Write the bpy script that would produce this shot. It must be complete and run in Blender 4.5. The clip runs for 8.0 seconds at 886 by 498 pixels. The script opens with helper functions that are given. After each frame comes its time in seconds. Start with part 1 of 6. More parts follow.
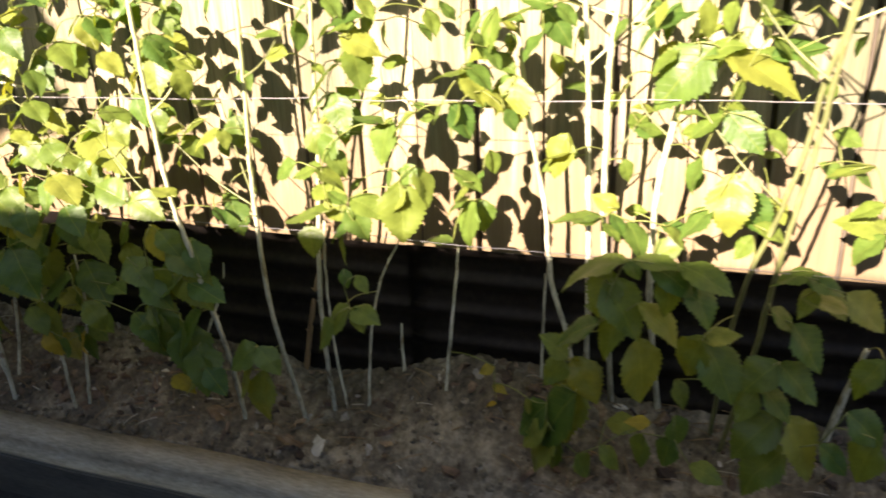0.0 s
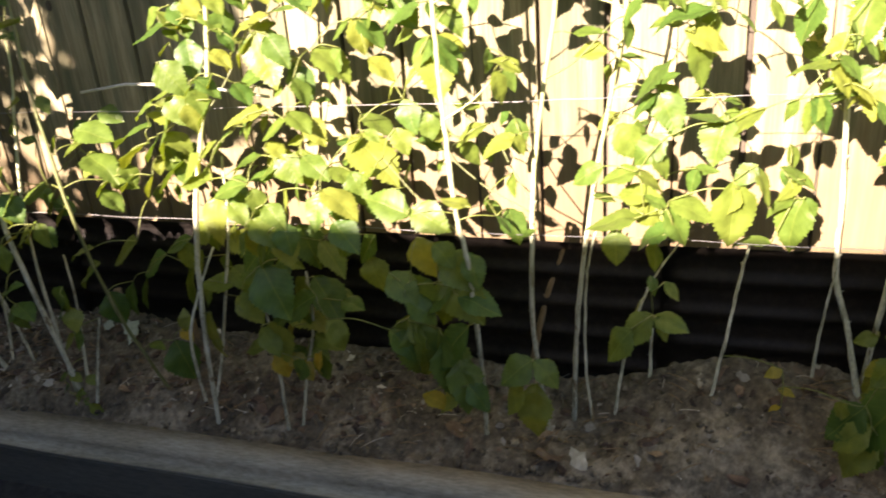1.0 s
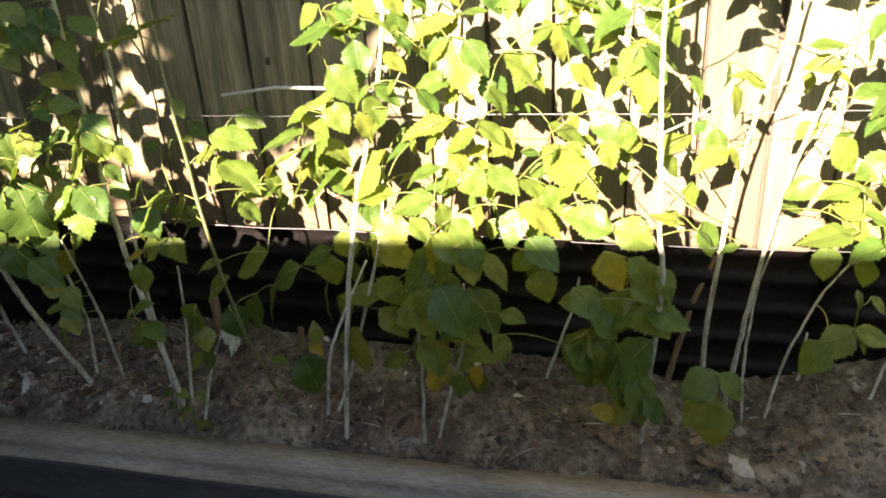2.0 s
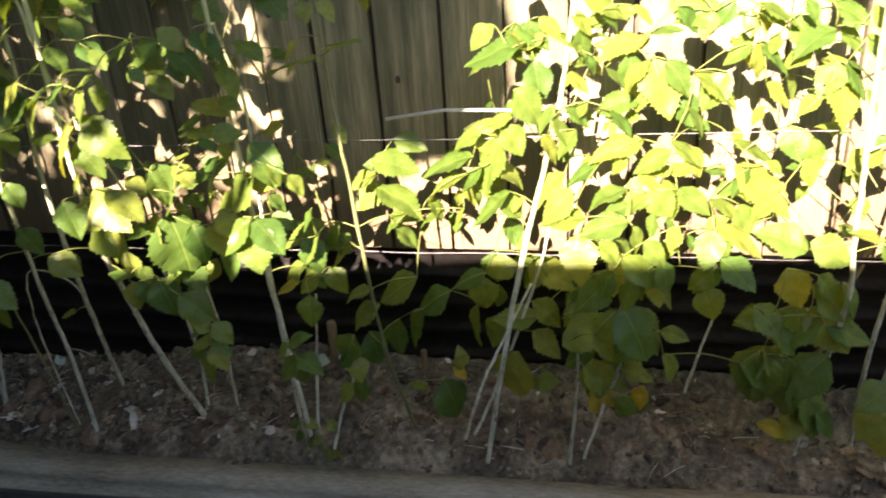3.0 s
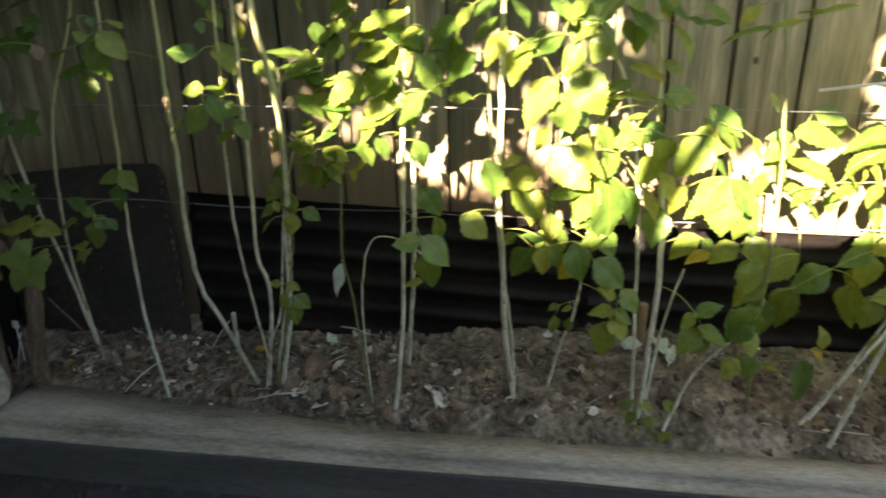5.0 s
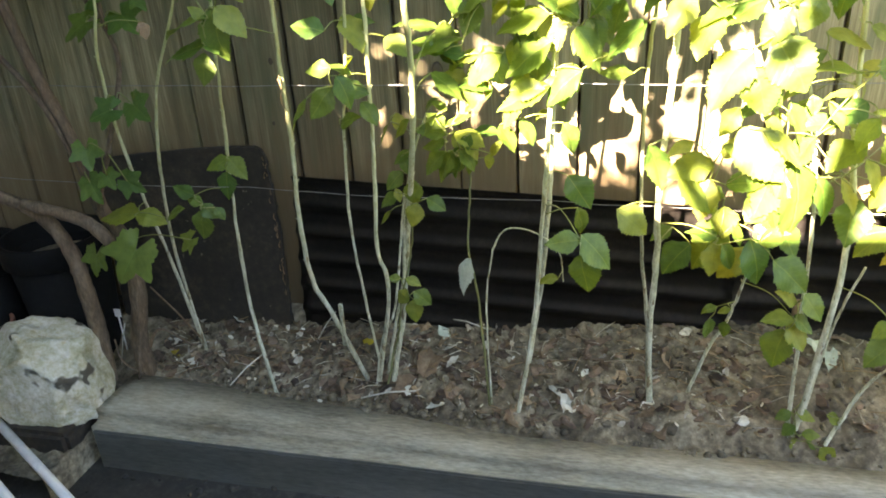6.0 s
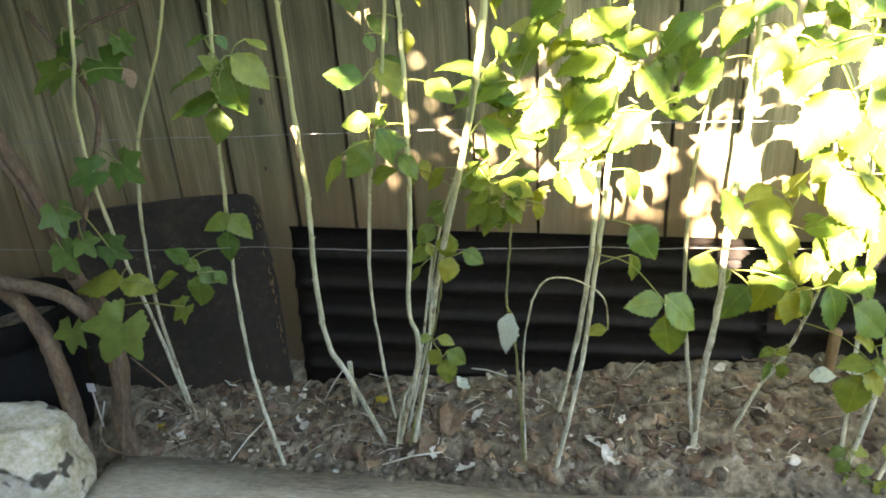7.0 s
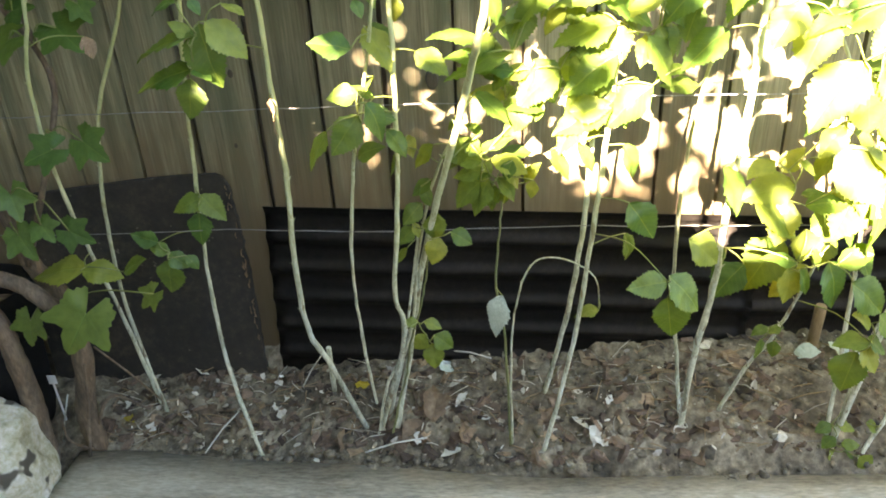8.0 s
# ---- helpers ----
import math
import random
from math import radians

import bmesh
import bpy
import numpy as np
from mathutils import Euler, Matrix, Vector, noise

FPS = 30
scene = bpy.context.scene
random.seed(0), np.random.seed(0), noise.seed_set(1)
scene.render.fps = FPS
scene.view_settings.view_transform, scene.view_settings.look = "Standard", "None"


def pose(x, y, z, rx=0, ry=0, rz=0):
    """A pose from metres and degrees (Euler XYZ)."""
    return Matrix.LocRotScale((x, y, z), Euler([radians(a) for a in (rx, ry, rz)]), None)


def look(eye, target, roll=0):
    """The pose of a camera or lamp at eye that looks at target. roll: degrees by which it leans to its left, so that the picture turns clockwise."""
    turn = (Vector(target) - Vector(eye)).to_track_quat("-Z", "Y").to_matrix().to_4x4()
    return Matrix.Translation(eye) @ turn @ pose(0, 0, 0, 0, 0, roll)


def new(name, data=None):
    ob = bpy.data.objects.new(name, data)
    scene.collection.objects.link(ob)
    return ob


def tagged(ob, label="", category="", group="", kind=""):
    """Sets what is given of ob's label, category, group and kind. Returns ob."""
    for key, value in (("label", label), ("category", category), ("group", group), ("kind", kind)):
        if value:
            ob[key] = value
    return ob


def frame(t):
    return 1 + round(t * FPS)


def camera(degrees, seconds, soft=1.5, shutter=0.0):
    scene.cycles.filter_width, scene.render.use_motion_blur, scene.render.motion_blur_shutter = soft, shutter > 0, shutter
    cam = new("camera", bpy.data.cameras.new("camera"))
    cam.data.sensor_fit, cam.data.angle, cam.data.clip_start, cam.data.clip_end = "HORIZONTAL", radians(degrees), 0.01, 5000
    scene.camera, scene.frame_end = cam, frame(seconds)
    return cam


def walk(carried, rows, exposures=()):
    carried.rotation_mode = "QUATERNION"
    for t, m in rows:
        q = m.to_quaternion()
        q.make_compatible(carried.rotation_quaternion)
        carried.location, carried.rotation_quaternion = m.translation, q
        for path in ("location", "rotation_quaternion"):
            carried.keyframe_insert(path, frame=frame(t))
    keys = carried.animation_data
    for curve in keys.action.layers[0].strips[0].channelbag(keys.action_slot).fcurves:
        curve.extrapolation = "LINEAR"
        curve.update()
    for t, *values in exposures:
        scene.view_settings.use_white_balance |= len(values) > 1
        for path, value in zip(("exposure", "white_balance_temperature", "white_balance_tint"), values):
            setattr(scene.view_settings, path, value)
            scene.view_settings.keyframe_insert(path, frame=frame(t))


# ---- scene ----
cam = camera(65.1, 8.0, soft=1.8, shutter=0.25)
PATH = [
    (0, (1.069, 0.357, 0.938), (0.42, 2.129, 0.275), -2.5),
    (0.5, (0.769, 0.335, 0.972), (0.143, 2.109, 0.291), -4.8),
    (1, (0.51, 0.248, 0.977), (-0.093, 2.025, 0.287), -4.5),
    (1.2, (0.422, 0.195, 0.968), (-0.174, 1.972, 0.27), -5.1),
    (2.3, (-0.05, 0.224, 1.095), (-0.409, 2.023, 0.3), -4.8),
    (2.5, (-0.113, 0.226, 1.098), (-0.466, 2.051, 0.36), -8.1),
    (3, (-0.328, 0.187, 1.12), (-0.678, 1.99, 0.329), -4.2),
    (3.5, (-0.508, 0.088, 1.092), (-0.84, 1.884, 0.277), -5.7),
    (4, (-0.693, 0.019, 1.077), (-1.007, 1.844, 0.322), -4.0),
    (4.5, (-0.985, 0.005, 1.059), (-1.286, 1.847, 0.342), -5.2),
    (5, (-1.166, 0.03, 1.049), (-1.444, 1.871, 0.319), -1.2),
    (5.2, (-1.257, 0.025, 1.028), (-1.62, 1.86, 0.319), -0.5),
    (6.3, (-1.385, 0.216, 1.072), (-1.815, 1.98, 0.232), -3.2),
    (6.5, (-1.434, 0.241, 1.088), (-1.762, 2.033, 0.262), -3.0),
    (7, (-1.575, 0.277, 1.1), (-1.802, 2.089, 0.284), -3.8),
    (7.5, (-1.637, 0.298, 1.092), (-1.801, 2.106, 0.254), -2.8),
    (8, (-1.628, 0.327, 1.085), (-1.742, 2.118, 0.203), -3.0),
]
walk(cam, [(t, look(eye, target, roll)) for t, eye, target, roll in PATH], exposures=[(0, 2.60, 7000, 20), (1.2, 2.86, 7000, 21), (2.5, 3.14, 7050, 21), (3.5, 3.22, 7050, 22), (4.0, 3.44, 7050, 21), (4.5, 3.60, 7300, 19), (5.0, 4.08, 7600, 16), (5.2, 4.4, 7700, 14), (6.3, 5.42, 7750, 14), (8, 5.62, 7800, 13.5)])

# ---- sky, sun ----
SUN_WAY = Vector((0.25, 1.0, -0.42)).normalized()
world = bpy.data.worlds.new("sky")
scene.world = world
world.use_nodes = True
wn = world.node_tree
sky = wn.nodes.new("ShaderNodeTexSky")
sky.sky_type = "NISHITA"
sky.sun_disc = False
sky.air_density = 0.8
sky.dust_density = 0.6
sky.sun_elevation = math.asin(-SUN_WAY.z)
sky.sun_rotation = math.atan2(-SUN_WAY.x, -SUN_WAY.y)
wn.links.new(sky.outputs["Color"], wn.nodes["Background"].inputs["Color"])
wn.nodes["Background"].inputs["Strength"].default_value = 0.05
sun = new("sun", bpy.data.lights.new("sun", "SUN"))
sun.data.energy = 5.0
sun.data.angle = radians(0.6)
sun.data.color = (1.0, 0.865, 0.77)
sun.matrix_basis = look((0, 0, 5), Vector((0, 0, 5)) + SUN_WAY)


# ---- materials ----
def mix_node(nt, blend, fac, a, b):
    n = nt.nodes.new("ShaderNodeMix")
    n.data_type, n.blend_type = "RGBA", blend
    for sock, v in ((n.inputs[0], fac), (n.inputs[6], a), (n.inputs[7], b)):
        if isinstance(v, bpy.types.NodeSocket):
            nt.links.new(v, sock)
        else:
            sock.default_value = v
    return n.outputs[2]


def noise_node(nt, vec, scale, detail=6.0, rough=0.6):
    n = nt.nodes.new("ShaderNodeTexNoise")
    n.inputs["Scale"].default_value, n.inputs["Detail"].default_value, n.inputs["Roughness"].default_value = scale, detail, rough
    nt.links.new(vec, n.inputs["Vector"])
    return n.outputs[0]


def ramp_node(nt, fac, stops):
    n = nt.nodes.new("ShaderNodeValToRGB")
    while len(n.color_ramp.elements) < len(stops):
        n.color_ramp.elements.new(0.5)
    for e, (p, c) in zip(n.color_ramp.elements, stops):
        e.position, e.color = p, (*c, 1)
    nt.links.new(fac, n.inputs[0])
    return n.outputs[0]


def place_node(nt, stretch, shuffle):
    """Object coordinates, stretched, and shifted by chance from object to object."""
    tc = nt.nodes.new("ShaderNodeTexCoord")
    mp = nt.nodes.new("ShaderNodeMapping")
    nt.links.new(tc.outputs["Object"], mp.inputs[0])
    mp.inputs["Scale"].default_value = stretch
    info = nt.nodes.new("ShaderNodeObjectInfo")
    if shuffle:
        m = nt.nodes.new("ShaderNodeMath")
        m.operation = "MULTIPLY"
        m.inputs[1].default_value = shuffle
        nt.links.new(info.outputs["Random"], m.inputs[0])
        nt.links.new(m.outputs[0], mp.inputs["Location"])
    return mp.outputs[0], info.outputs["Random"]


def material(name, dark, mid, light, coarse=4.0, fine=40.0, stretch=(1, 1, 1), rough=0.8, bump=0.3, depth=0.004, shuffle=20.0, vary=0.0, fleck=None, pieces=0.0):
    m = bpy.data.materials.new(name)
    m.use_nodes = True
    nt = m.node_tree
    bsdf = nt.nodes["Principled BSDF"]
    vec, rnd = place_node(nt, stretch, shuffle)
    n1, n2 = noise_node(nt, vec, coarse, 5), noise_node(nt, vec, fine, 8, 0.7)
    add = nt.nodes.new("ShaderNodeMath")
    add.operation = "MULTIPLY_ADD"
    add.inputs[1].default_value, add.inputs[2].default_value = 0.5, 0.0
    nt.links.new(n1, add.inputs[0])
    add2 = nt.nodes.new("ShaderNodeMath")
    add2.operation = "MULTIPLY_ADD"
    add2.inputs[1].default_value = 0.5
    nt.links.new(n2, add2.inputs[0])
    nt.links.new(add.outputs[0], add2.inputs[2])
    col = ramp_node(nt, add2.outputs[0], [(0.34, dark), (0.5, mid), (0.66, light)])
    if fleck:
        f = ramp_node(nt, noise_node(nt, vec, fleck[1], 2), [(fleck[2], (0, 0, 0)), (fleck[2] + 0.05, (1, 1, 1))])
        col = mix_node(nt, "MIX", f, col, (*fleck[0], 1))
    if pieces:
        geo = nt.nodes.new("ShaderNodeNewGeometry")
        v = ramp_node(nt, geo.outputs["Random Per Island"], [(0.0, (1 - pieces,) * 3), (0.6, (1.0, 0.97, 0.93)), (1.0, (1 + pieces, 1 + pieces, 1 + 0.9 * pieces))])
        col = mix_node(nt, "MULTIPLY", 1.0, col, v)
    if vary:
        v = ramp_node(nt, rnd, [(0.0, (1 - vary,) * 3), (1.0, (1 + vary,) * 3)])
        col = mix_node(nt, "MULTIPLY", 1.0, col, v)
    nt.links.new(col, bsdf.inputs["Base Color"])
    bsdf.inputs["Roughness"].default_value = rough
    if bump:
        b = nt.nodes.new("ShaderNodeBump")
        b.inputs["Strength"].default_value, b.inputs["Distance"].default_value = bump, depth
        nt.links.new(add2.outputs[0], b.inputs["Height"])
        nt.links.new(b.outputs[0], bsdf.inputs["Normal"])
    return m


def greening(m, tint, start, full):
    """The bark is pale at the foot and turns green up the stem, unevenly."""
    nt = m.node_tree
    bsdf = nt.nodes["Principled BSDF"]
    old = bsdf.inputs["Base Color"].links[0].from_socket
    tc = nt.nodes.new("ShaderNodeTexCoord")
    sep = nt.nodes.new("ShaderNodeSeparateXYZ")
    nt.links.new(tc.outputs["Object"], sep.inputs[0])
    wob = nt.nodes.new("ShaderNodeMath")
    wob.operation = "MULTIPLY_ADD"
    wob.inputs[1].default_value = 0.35
    nt.links.new(noise_node(nt, tc.outputs["Object"], 9.0, 4), wob.inputs[0])
    nt.links.new(sep.outputs[2], wob.inputs[2])
    f = ramp_node(nt, wob.outputs[0], [(start, (0, 0, 0)), (full, (0.8, 0.8, 0.8))])
    nt.links.new(mix_node(nt, "MIX", f, old, (*tint, 1)), bsdf.inputs["Base Color"])


def weathered(m, rust, moss):
    """Old boards: fine grain lines, blotches of green algae, and brown rot creeping up from the foot."""
    nt = m.node_tree
    bsdf = nt.nodes["Principled BSDF"]
    col = bsdf.inputs["Base Color"].links[0].from_socket
    vec, rnd = place_node(nt, (1, 1, 1), 7.0)
    grain_at, _ = place_node(nt, (22, 22, 0.55), 9.0)
    grain = ramp_node(nt, noise_node(nt, grain_at, 3.0, 3), [(0.38, (0.72, 0.70, 0.66)), (0.56, (1.04, 1.04, 1.04))])
    col = mix_node(nt, "MULTIPLY", 0.3, col, grain)
    algae = ramp_node(nt, noise_node(nt, vec, 3.4, 5), [(0.44, (0, 0, 0)), (0.66, (0.75, 0.75, 0.75))])
    col = mix_node(nt, "MIX", algae, col, (*moss, 1))
    tc = nt.nodes.new("ShaderNodeTexCoord")
    sep = nt.nodes.new("ShaderNodeSeparateXYZ")
    nt.links.new(tc.outputs["Object"], sep.inputs[0])
    up = nt.nodes.new("ShaderNodeMath")
    up.operation = "MULTIPLY_ADD"
    up.inputs[1].default_value = 0.5
    nt.links.new(noise_node(nt, vec, 5.0, 5), up.inputs[0])
    nt.links.new(sep.outputs[2], up.inputs[2])
    rot = ramp_node(nt, up.outputs[0], [(0.78, (0.75, 0.75, 0.75)), (1.06, (0, 0, 0))])
    nt.links.new(mix_node(nt, "MIX", rot, col, (*rust, 1)), bsdf.inputs["Base Color"])


def leaf_material(name, dark, light, young):
    m = bpy.data.materials.new(name)
    m.use_nodes = True
    nt = m.node_tree
    bsdf = nt.nodes["Principled BSDF"]
    out = nt.nodes["Material Output"]
    vec, rnd = place_node(nt, (1, 1, 1), 0)
    base = ramp_node(nt, rnd, [(0.0, dark), (0.7, light), (1.0, young)])
    mott = ramp_node(nt, noise_node(nt, vec, 5.0, 4), [(0.3, (0.75, 0.78, 0.7)), (0.7, (1.12, 1.1, 1.05))])
    base = mix_node(nt, "MULTIPLY", 1.0, base, mott)
    # side veins: a herringbone about the midrib, in the leaflet's own length
    sep = nt.nodes.new("ShaderNodeSeparateXYZ")
    nt.links.new(vec, sep.inputs[0])
    ab = nt.nodes.new("ShaderNodeMath")
    ab.operation = "ABSOLUTE"
    nt.links.new(sep.outputs[0], ab.inputs[0])
    v = nt.nodes.new("ShaderNodeMath")
    v.operation = "MULTIPLY_ADD"
    v.inputs[1].default_value = -0.75
    nt.links.new(ab.outputs[0], v.inputs[0])
    nt.links.new(sep.outputs[1], v.inputs[2])
    sc = nt.nodes.new("ShaderNodeMath")
    sc.operation = "MULTIPLY"
    sc.inputs[1].default_value = 9.0 * 2 * math.pi
    nt.links.new(v.outputs[0], sc.inputs[0])
    cs = nt.nodes.new("ShaderNodeMath")
    cs.operation = "COSINE"
    nt.links.new(sc.outputs[0], cs.inputs[0])
    vein = ramp_node(nt, cs.outputs[0], [(0.93, (0, 0, 0)), (1.0, (0.2, 0.2, 0.2))])
    mid = ramp_node(nt, ab.outputs[0], [(0.006, (0.5, 0.5, 0.5)), (0.016, (0, 0, 0))])
    lines = mix_node(nt, "LIGHTEN", 1.0, vein, mid)
    base = mix_node(nt, "MIX", lines, base, (light[0] * 1.3, light[1] * 1.2, light[2] * 1.2, 1))
    nt.links.new(base, bsdf.inputs["Base Color"])
    bsdf.inputs["Roughness"].default_value = 0.45
    bsdf.inputs["Specular IOR Level"].default_value = 0.45
    b = nt.nodes.new("ShaderNodeBump")
    b.inputs["Strength"].default_value, b.inputs["Distance"].default_value = 0.25, 0.015
    b.invert = True
    nt.links.new(lines, b.inputs["Height"])
    nt.links.new(b.outputs[0], bsdf.inputs["Normal"])
    tr = nt.nodes.new("ShaderNodeBsdfTranslucent")
    tcol = mix_node(nt, "MULTIPLY", 1.0, base, (1.45, 1.25, 0.4, 1))
    nt.links.new(tcol, tr.inputs["Color"])
    ms = nt.nodes.new("ShaderNodeMixShader")
    ms.inputs[0].default_value = 0.35
    nt.links.new(bsdf.outputs[0], ms.inputs[1])
    nt.links.new(tr.outputs[0], ms.inputs[2])
    nt.links.new(ms.outputs[0], out.inputs["Surface"])
    return m


PLANK = material("weathered_pine", (0.085, 0.071, 0.040), (0.235, 0.204, 0.117), (0.40, 0.352, 0.222), 2.2, 17.0, (2.4, 2.4, 0.6), 0.88, 0.2, 0.002, 30.0, 0.36)
weathered(PLANK, (0.165, 0.112, 0.058), (0.105, 0.115, 0.062))
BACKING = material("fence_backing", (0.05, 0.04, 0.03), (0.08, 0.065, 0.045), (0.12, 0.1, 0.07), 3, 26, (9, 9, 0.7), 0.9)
SLEEPER = material("sleeper_wood", (0.10, 0.088, 0.060), (0.27, 0.247, 0.18), (0.45, 0.42, 0.325), 2.0, 34.0, (1.2, 5, 5), 0.9, 0.8, 0.004)
BOARD = material("old_board", (0.011, 0.009, 0.0065), (0.028, 0.0225, 0.016), (0.072, 0.055, 0.038), 3.0, 45.0, (1, 1, 1), 0.8, 0.3, 0.002, fleck=((0.15, 0.13, 0.10), 55.0, 0.70))
FRONT_SHADE = material("facing_board", (0.035, 0.038, 0.034), (0.075, 0.079, 0.070), (0.12, 0.125, 0.112), 3.0, 50.0, (0.6, 4, 4), 0.7, 0.3, 0.002)
BOARD_EDGE = material("board_edge", (0.08, 0.052, 0.030), (0.20, 0.128, 0.070), (0.31, 0.21, 0.125), 6.0, 60.0, (4, 4, 1), 0.85, 0.5, 0.003)
SHEET = material("black_sheet", (0.009, 0.0078, 0.0066), (0.020, 0.0168, 0.014), (0.044, 0.036, 0.029), 2.5, 60.0, (1, 1, 1), 0.5, 0.1, 0.001)
SHEET.node_tree.nodes["Principled BSDF"].inputs["Specular IOR Level"].default_value = 0.28
SOIL = material("garden_soil", (0.008, 0.006, 0.004), (0.140, 0.116, 0.076), (0.39, 0.338, 0.236), 9.0, 55.0, (1, 1, 1), 0.95, 0.9, 0.01, 0.0)
CLOD = material("soil_clod", (0.026, 0.020, 0.013), (0.135, 0.115, 0.078), (0.33, 0.29, 0.21), 22.0, 120.0, (1, 1, 1), 0.95, 0.9, 0.005, 0.0, pieces=0.35)
GROUND = material("dark_ground", (0.014, 0.013, 0.010), (0.034, 0.031, 0.025), (0.09, 0.083, 0.068), 1.5, 45.0, (1, 1, 1), 0.95, 0.8, 0.01, 0.0)
CANE = material("cane_bark", (0.10, 0.09, 0.05), (0.48, 0.50, 0.37), (0.78, 0.80, 0.68), 22.0, 110.0, (2.6, 2.6, 0.7), 0.6, 0.4, 0.001, 20.0, 0.18, ((0.20, 0.165, 0.10), 26.0, 0.62))
greening(CANE, (0.40, 0.42, 0.16), 0.45, 0.95)
GREEN_CANE = material("green_cane", (0.10, 0.12, 0.035), (0.155, 0.17, 0.062), (0.25, 0.26, 0.125), 14.0, 90.0, (2, 2, 0.5), 0.5, 0.2, 0.001)
STALK = material("leaf_stalk", (0.11, 0.14, 0.03), (0.17, 0.20, 0.045), (0.25, 0.26, 0.08), 14.0, 90.0, (1, 1, 1), 0.5, 0.1, 0.001)
TRUNK = material("shrub_bark", (0.045, 0.033, 0.022), (0.125, 0.088, 0.055), (0.24, 0.175, 0.115), 16.0, 90.0, (2, 2, 0.5), 0.85, 0.6, 0.003)
STONE = material("pale_stone", (0.20, 0.18, 0.06), (0.46, 0.44, 0.32), (0.72, 0.71, 0.66), 7.0, 70.0, (1, 1, 1), 0.9, 0.8, 0.006, 0.0, 0.0, ((0.08, 0.07, 0.05), 15.0, 0.61))
WIRE = material("steel_wire", (0.10, 0.095, 0.09), (0.20, 0.195, 0.185), (0.36, 0.36, 0.35), 30, 200, (1, 1, 1), 0.5, 0.1, 0.0005)
DRY_LEAF = material("dry_leaf", (0.10, 0.066, 0.038), (0.24, 0.168, 0.102), (0.42, 0.33, 0.22), 20.0, 90.0, (1, 1, 1), 0.8, 0.2, 0.001, 20.0, 0.25, pieces=0.6)
WILTED = material("wilted_leaf", (0.30, 0.36, 0.26), (0.44, 0.50, 0.40), (0.58, 0.62, 0.53), 20.0, 90.0, (1, 1, 1), 0.7, 0.2, 0.001)
SCRAP = material("leaf_scrap", (0.24, 0.21, 0.155), (0.44, 0.41, 0.33), (0.64, 0.62, 0.55), 20.0, 90.0, (1, 1, 1), 0.8, 0.2, 0.001, 0.0, pieces=0.55)
PALE_LEAF = material("pale_dry_leaf", (0.33, 0.32, 0.25), (0.50, 0.49, 0.41), (0.66, 0.66, 0.6), 20.0, 90.0, (1, 1, 1), 0.7, 0.2, 0.001)
STAKE = material("stake_wood", (0.13, 0.085, 0.04), (0.24, 0.165, 0.085), (0.34, 0.25, 0.14), 8.0, 60.0, (4, 4, 0.6), 0.85, 0.4, 0.002)
# near-black that stands in for the deep shade behind the shrub
CORNER_BLACK = material("corner_black", (0.005, 0.005, 0.005), (0.008, 0.008, 0.008), (0.014, 0.014, 0.013), 6, 60, (1, 1, 1), 0.75, 0.1)
CORNER_BLACK.node_tree.nodes["Principled BSDF"].inputs["Specular IOR Level"].default_value = 0.15
RENDER = material("render_wall", (0.26, 0.24, 0.21), (0.34, 0.32, 0.28), (0.42, 0.40, 0.36), 2.0, 60.0, (1, 1, 1), 0.9, 0.2, 0.002)
PAINT = material("white_paint", (0.62, 0.62, 0.60), (0.76, 0.76, 0.74), (0.84, 0.84, 0.82), 8.0, 60.0, (1, 1, 1), 0.45, 0.05, 0.001)
TERRACOTTA = material("terracotta", (0.12, 0.05, 0.03), (0.2, 0.085, 0.05), (0.28, 0.13, 0.08), 9, 70, (1, 1, 1), 0.85, 0.2, 0.002)
BARK_CHIP = material("bark_chip", (0.045, 0.032, 0.022), (0.115, 0.080, 0.054), (0.23, 0.165, 0.115), 18.0, 90.0, (1, 1, 1), 0.9, 0.5, 0.003, 0.0, pieces=0.7)
CROWN = material("tree_leaves", (0.03, 0.06, 0.015), (0.05, 0.09, 0.02), (0.08, 0.13, 0.03), 6, 40, (1, 1, 1), 0.6, 0.1)
LEAF = leaf_material("raspberry_leaf", (0.062, 0.135, 0.024), (0.142, 0.205, 0.035), (0.240, 0.275, 0.050))
SHRUB_LEAF = leaf_material("shrub_leaf", (0.06, 0.13, 0.03), (0.10, 0.185, 0.04), (0.16, 0.22, 0.045))
YELLOW_LEAF = leaf_material("yellowing_leaf", (0.24, 0.22, 0.03), (0.34, 0.29, 0.03), (0.42, 0.32, 0.04))


# ---- building helpers ----
def link_mesh(name, bm, mat):
    me = bpy.data.meshes.new(name)
    bm.to_mesh(me)
    bm.free()
    me.materials.append(mat)
    return me


def part(name, bm, mat, parent, label=""):
    ob = new(name, link_mesh(name, bm, mat))
    ob.parent = parent
    return tagged(ob, label)


def thing(name, bm, mat, label, category, group="", kind=""):
    return tagged(new(name, link_mesh(name, bm, mat)), label, category, group, kind)


def empty(name, at, label, category, group="", kind=""):
    ob = new(name)
    ob.location = at
    return tagged(ob, label, category, group, kind)


def box(bm, lo, hi, bevel=0.0):
    r = bmesh.ops.create_cube(bm, size=1.0)
    lo, hi = Vector(lo), Vector(hi)
    for v in r["verts"]:
        v.co = Vector([(lo[k] + hi[k]) / 2 + v.co[k] * (hi[k] - lo[k]) for k in range(3)])
    if bevel:
        es = {e for v in r["verts"] for e in v.link_edges}
        bmesh.ops.bevel(bm, geom=list(es), offset=bevel, segments=2, affect="EDGES")
    return bm


